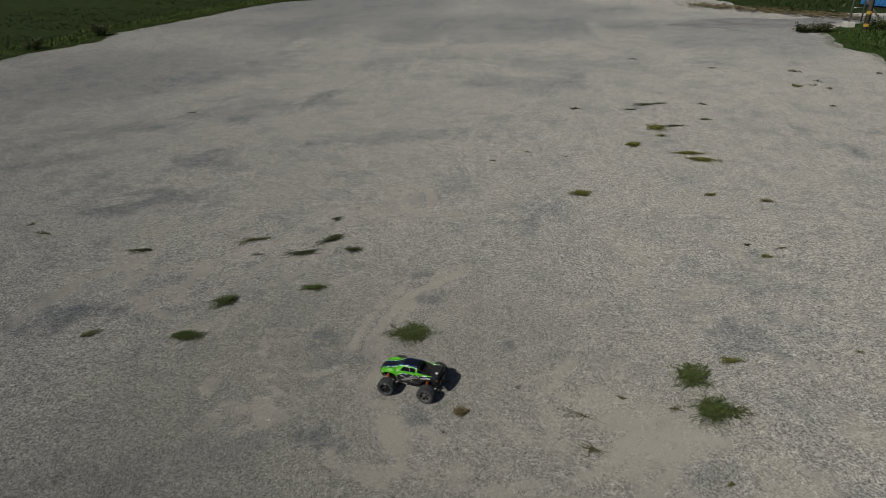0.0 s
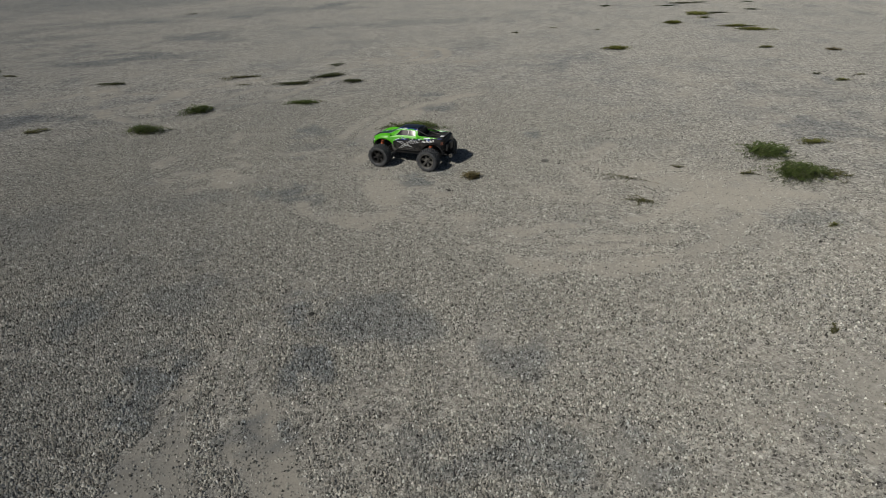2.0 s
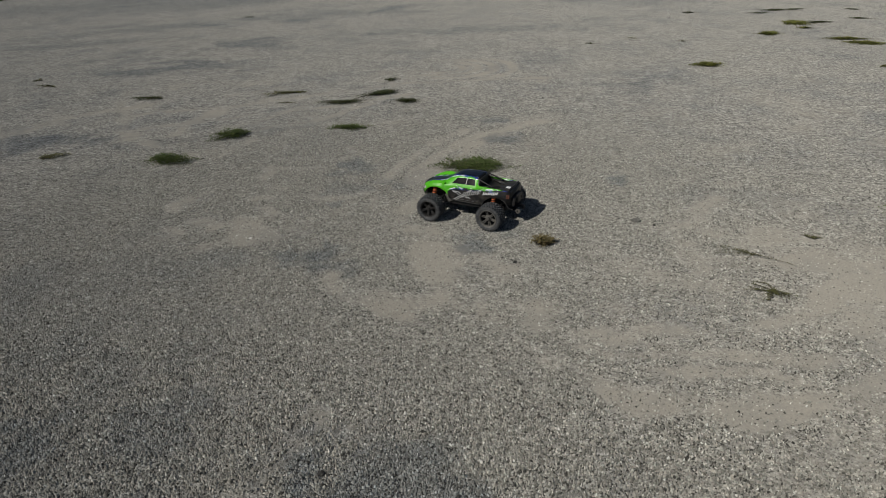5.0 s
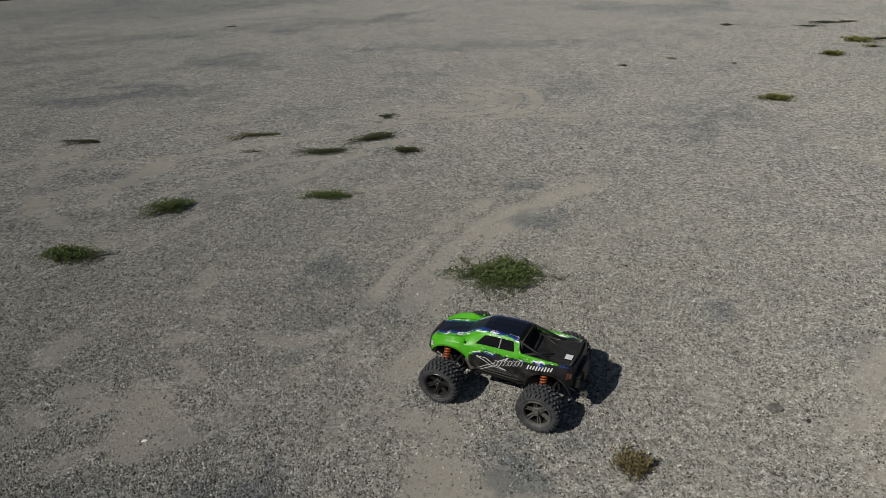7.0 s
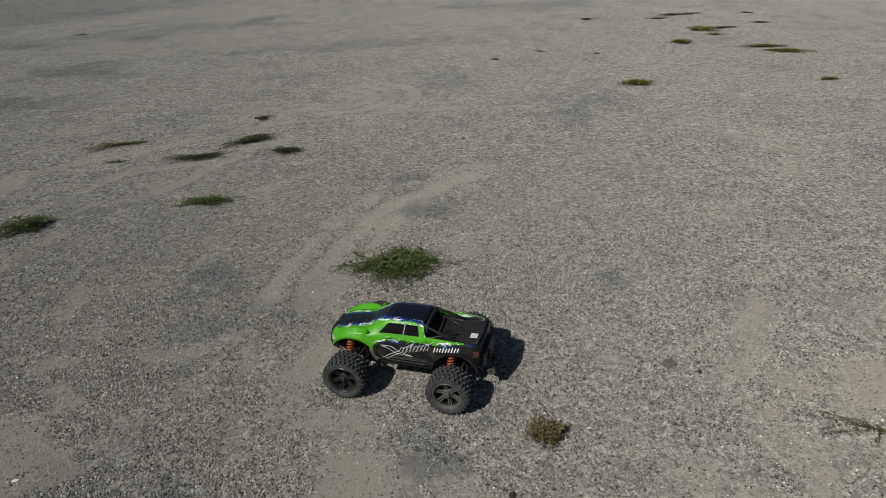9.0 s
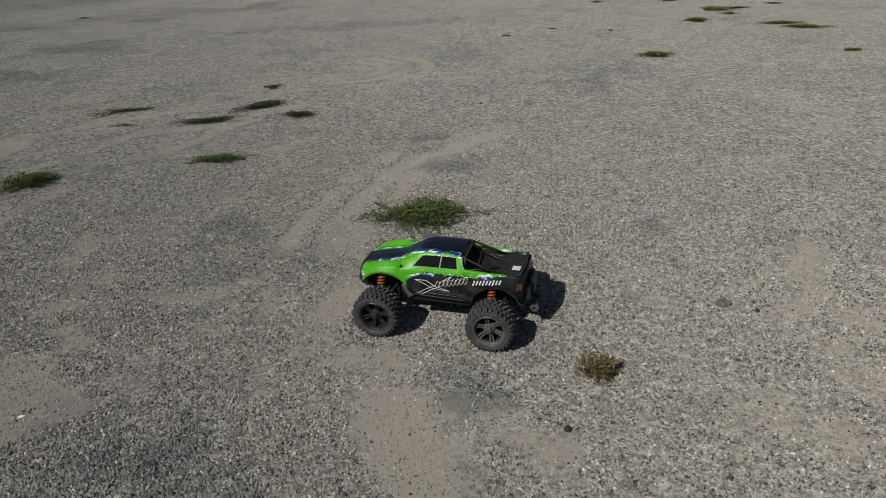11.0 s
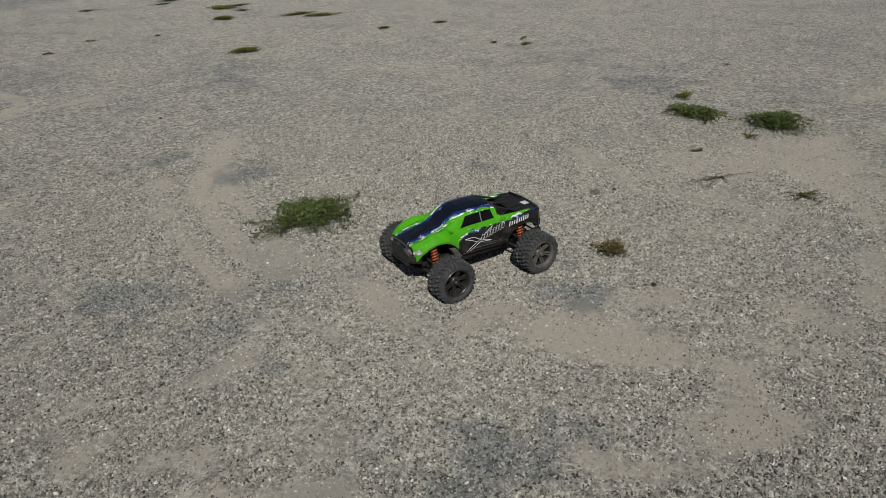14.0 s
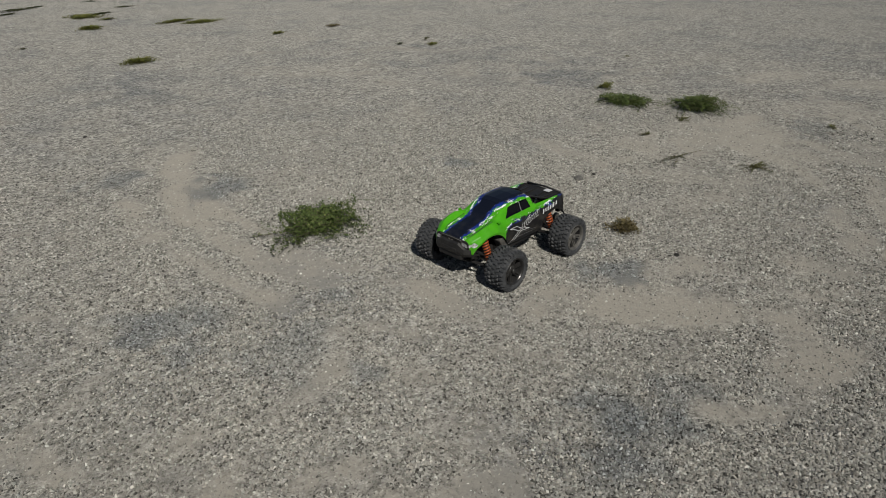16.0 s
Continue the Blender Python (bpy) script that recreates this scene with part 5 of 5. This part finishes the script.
sheet("verge_left", LEFT_EDGE + [(60, 300), (-400, 300), (-400, -100)], 0.02, M_VERGE, "dark green grassy field edge beside the gravel", "verge", 0.6, 0.22, 1)
sheet("verge_right", RIGHT_EDGE + [(90.0, 10.0), (90.0, 36.2), (22.0, 36.0), (19.6, 35.2)], 0.02, M_BANK, "overgrown grassy bank beside the gravel", "verge", 0.5, 0.2, 2)
sheet("road", [(10.5, 36.3), (12.0, 34.8), (13.6, 34.6), (15.6, 34.4), (17.0, 35.0), (19.6, 35.9), (22.0, 36.6), (90.0, 36.8), (90.0, 39.0), (20.5, 38.2), (18.0, 37.6), (14.8, 38.4), (12.6, 38.2)], 0.004, M_ASPHALT, "worn grey asphalt track across the lot", "road", 0.7, 0.25, 3)
sheet("verge_far", [(17.5, 42.5), (18.3, 41.0), (20.5, 39.6), (90.0, 39.0), (90.0, 120.0), (18.0, 120.0), (16.5, 60.0)], 0.02, M_VERGE, "rough brown and green ground beyond the road", "verge", 0.7, 0.3, 4)


def tufts(name, spots, tall, blades, mats, label, seed):
    """Many grass blades in one mesh."""
    rng = np.random.RandomState(seed)
    V, Fq, mi = [], [], []
    for x, y, k in spots:
        for b in range(blades):
            a, lean = rng.rand() * 2 * np.pi, rng.uniform(0.1, 0.9)
            h = tall * k * rng.uniform(0.5, 1.1)
            bx, by = x + rng.normal(0, 0.12), y + rng.normal(0, 0.12)
            d = np.array([math.cos(a), math.sin(a)]) * h * lean
            w = np.array([-math.sin(a), math.cos(a)]) * (0.008 + 0.013 * rng.rand()) * (0.6 + k)
            s = len(V)
            V += [(bx - w[0], by - w[1], 0.03), (bx + w[0], by + w[1], 0.03), (bx + d[0] * 0.5 + w[0] * 0.7, by + d[1] * 0.5 + w[1] * 0.7, h * 0.65), (bx + d[0] * 0.5 - w[0] * 0.7, by + d[1] * 0.5 - w[1] * 0.7, h * 0.65),
                  (bx + d[0], by + d[1], h), (bx + d[0] * 0.97, by + d[1] * 0.97, h * 0.98)]
            Fq += [(s, s + 1, s + 2, s + 3), (s + 3, s + 2, s + 4, s + 5)]
            mi += [0 if rng.rand() < 0.985 else 1] * 2
    me = from_arrays(name, np.array(V), np.array(Fq), mats)
    me.polygons.foreach_set("material_index", mi)
    return tagged(new(name, me), label, "grass", kind="stuff")


def along(edge, depth, per, seed, low=0.0):
    rng = np.random.RandomState(seed)
    out = []
    for (ax, ay), (bx, by) in zip(edge, edge[1:]):
        n = int(math.hypot(bx - ax, by - ay) * depth * per)
        nx, ny = -(by - ay), (bx - ax)
        ln = math.hypot(nx, ny)
        for _ in range(n):
            t, u = rng.rand(), low + rng.rand() ** 1.5 * (depth - low)
            out.append((ax + (bx - ax) * t + nx / ln * u, ay + (by - ay) * t + ny / ln * u, 0.25 + min(max(u, 0.0) / 2.0, 1.0) * rng.uniform(0.5, 1.2)))
    return out


tufts("long_grass", along(LEFT_EDGE, 16.0, 5, 1), 0.10, 6, [M_GRASS, M_GRASS_EDGE], "short dark green grass on the field", 61)
tufts("edge_grass", along(LEFT_EDGE, 2.2, 42, 4, -0.3), 0.17, 6, [M_GRASS_EDGE, M_GRASS_DRY], "ragged yellow-green grass along the field edge", 64)
tufts("bank_grass", along(RIGHT_EDGE, 5.5, 30, 2, -0.3), 0.19, 7, [M_GRASS_BANK, M_GRASS_DRY], "bright green grass on the bank beside the road", 62)
tufts("far_grass", [(x, y, 0.7) for x, y in np.random.RandomState(3).uniform((19, 41), (34, 52), (700, 2))], 0.4, 6, [M_GRASS, M_GRASS_DRY], "rough grass beyond the road", 63)


def fallen_leaves():
    rng = np.random.RandomState(9)
    V, Fq = [], []
    for _ in range(900):
        t = rng.rand()
        x, y = 14.5 + 6.5 * t + rng.normal(0, 0.5), 45.5 - 8.2 * t + rng.normal(0, 0.9)
        a, r = rng.rand() * 6.3, rng.uniform(0.07, 0.26)
        s = len(V)
        for k in range(4):
            b = a + k * math.pi / 2
            rr = r * (1.0 if k % 2 else 0.45)
            V.append((x + math.cos(b) * rr, y + math.sin(b) * rr, 0.06 + rng.uniform(0, 0.04)))
        Fq.append((s, s + 1, s + 2, s + 3))
    return tagged(new("fallen_leaves", from_arrays("fallen_leaves", np.array(V), np.array(Fq), M_LITTERLEAF)), "brown fallen leaves and debris beside the road", "leaves", kind="stuff")


fallen_leaves()


def build_shrub(x, y, r, tall, seed, label):
    shrub = tagged(new("shrub"), label, "shrub", "shrubs by the road")
    shrub.matrix_basis = pose(x, y, 0.0)
    rng = np.random.RandomState(seed)
    bm = bmesh.new()
    V, Fq = [], []
    for k in range(26):
        a, ln = rng.rand() * 6.3, rng.uniform(0.5, 1.0)
        tip = Vector((math.cos(a) * r * ln, math.sin(a) * r * ln, tall * rng.uniform(0.45, 1.0)))
        mid = tip * 0.5 + Vector((0, 0, tall * 0.2))
        tube(bm, [(0, 0, 0), mid, tip], [0.02, 0.012, 0.004], 5)
        for j in range(34):
            t = rng.uniform(0.25, 1.05)
            p = np.array(tip * t) + rng.normal(0, 0.09, 3)
            p[2] = max(p[2], 0.04)
            b, e = rng.rand() * 6.3, rng.uniform(-0.3, 1)
            d = np.array([math.cos(b) * math.cos(e), math.sin(b) * math.cos(e), math.sin(e)]) * 0.09
            w = np.array([-math.sin(b), math.cos(b), 0.3]) * 0.03
            s = len(V)
            V += [p, p + d * 0.5 + w, p + d, p + d * 0.5 - w]
            Fq.append((s, s + 1, s + 2, s + 3))
    part("branch", bm, M_STEM, shrub)
    leaves = new("foliage", from_arrays("foliage", np.array(V), np.array(Fq), M_LEAF_DARK if seed % 2 else M_LEAF))
    leaves.parent = shrub
    return shrub


build_shrub(16.0, 32.8, 0.55, 0.32, 1, "low dark shrub at the corner of the bank")
build_shrub(16.7, 32.7, 0.5, 0.36, 3, "low dark shrub at the corner of the bank")
build_shrub(19.6, 33.0, 0.7, 0.5, 2, "leafy green shrub on the bank")
build_shrub(20.3, 31.0, 0.8, 0.6, 4, "leafy green shrub on the bank")
build_shrub(-19.6, 35.8, 0.5, 0.6, 5, "dark weed clump at the field edge")
build_shrub(-20.6, 31.4, 0.5, 0.45, 7, "dark weed clump at the field edge")


def build_pole():
    pole = tagged(new("utility_pole"), "weathered timber utility pole with yellow bands", "pole")
    pole.matrix_basis = pose(18.6, 32.5, 0)
    bm = bmesh.new()
    tube(bm, [(0, 0, -0.3), (0, 0, 4), (0, 0, 9)], [0.115, 0.105, 0.085], 18)
    part("shaft", bm, M_TIMBER, pole, smooth=True)
    for z in (0.25, 0.80):
        bm = bmesh.new()
        tube(bm, [(0, 0, z), (0, 0, z + 0.14)], 0.119, 18)
        part("band", bm, M_YELLOW, pole, "yellow warning band")
    bm = bmesh.new()
    tube(bm, [(-0.9, 0, 8.3), (0.9, 0, 8.3)], 0.06, 6)
    part("crossarm", bm, M_TIMBER, pole)
    return pole


def build_post():
    post = tagged(new("metal_post"), "galvanised metal post set in a concrete block", "post")
    post.matrix_basis = pose(18.7, 34.2, 0)
    bm = bmesh.new()
    box(bm, -0.22, 0.22, -0.2, 0.2, -0.1, 0.26, 0.03)
    part("footing", bm, M_CONCRETE, post, "pale concrete footing")
    bm = bmesh.new()
    tube(bm, [(0.0, 0, 0.2), (0.05, 0, 3.2)], 0.048, 10)
    part("shaft", bm, M_STEEL, post, smooth=True)
    bm = bmesh.new()
    tube(bm, [(0.55, 0, 0.25), (0.62, 0, 3.0)], 0.035, 8)
    for z in (0.9, 1.5, 2.1, 2.7):
        tube(bm, [(0.02, 0, z), (0.6, 0, z)], 0.025, 6)
    part("ladder_rail", bm, M_STEEL, post, smooth=True)
    bm = bmesh.new()
    tube(bm, [(1.6, -0.2, 0.1), (0.1, 0, 1.7)], 0.04, 8)
    part("brace", bm, M_TIMBER, post)
    return post


def build_container():
    thing = tagged(new("container"), "blue steel container standing beyond the road", "container")
    thing.matrix_basis = pose(23.6, 42.6, 0, 0, 0, -72)
    bm = bmesh.new()
    box(bm, 0, 6.0, 0, 2.4, 0.18, 2.6, 0.03)
    for k in range(22):
        box(bm, 0.2 + k * 0.26, 0.33 + k * 0.26, -0.035, 0.01, 0.3, 2.5)
    part("wall", bm, M_BLUE, thing, "ribbed blue steel wall")
    bm = bmesh.new()
    box(bm, 0.1, 5.9, 0.1, 2.3, 0.0, 0.18)
    part("skid", bm, M_INSIDE, thing)
    return thing


build_pole()
build_post()
build_container()
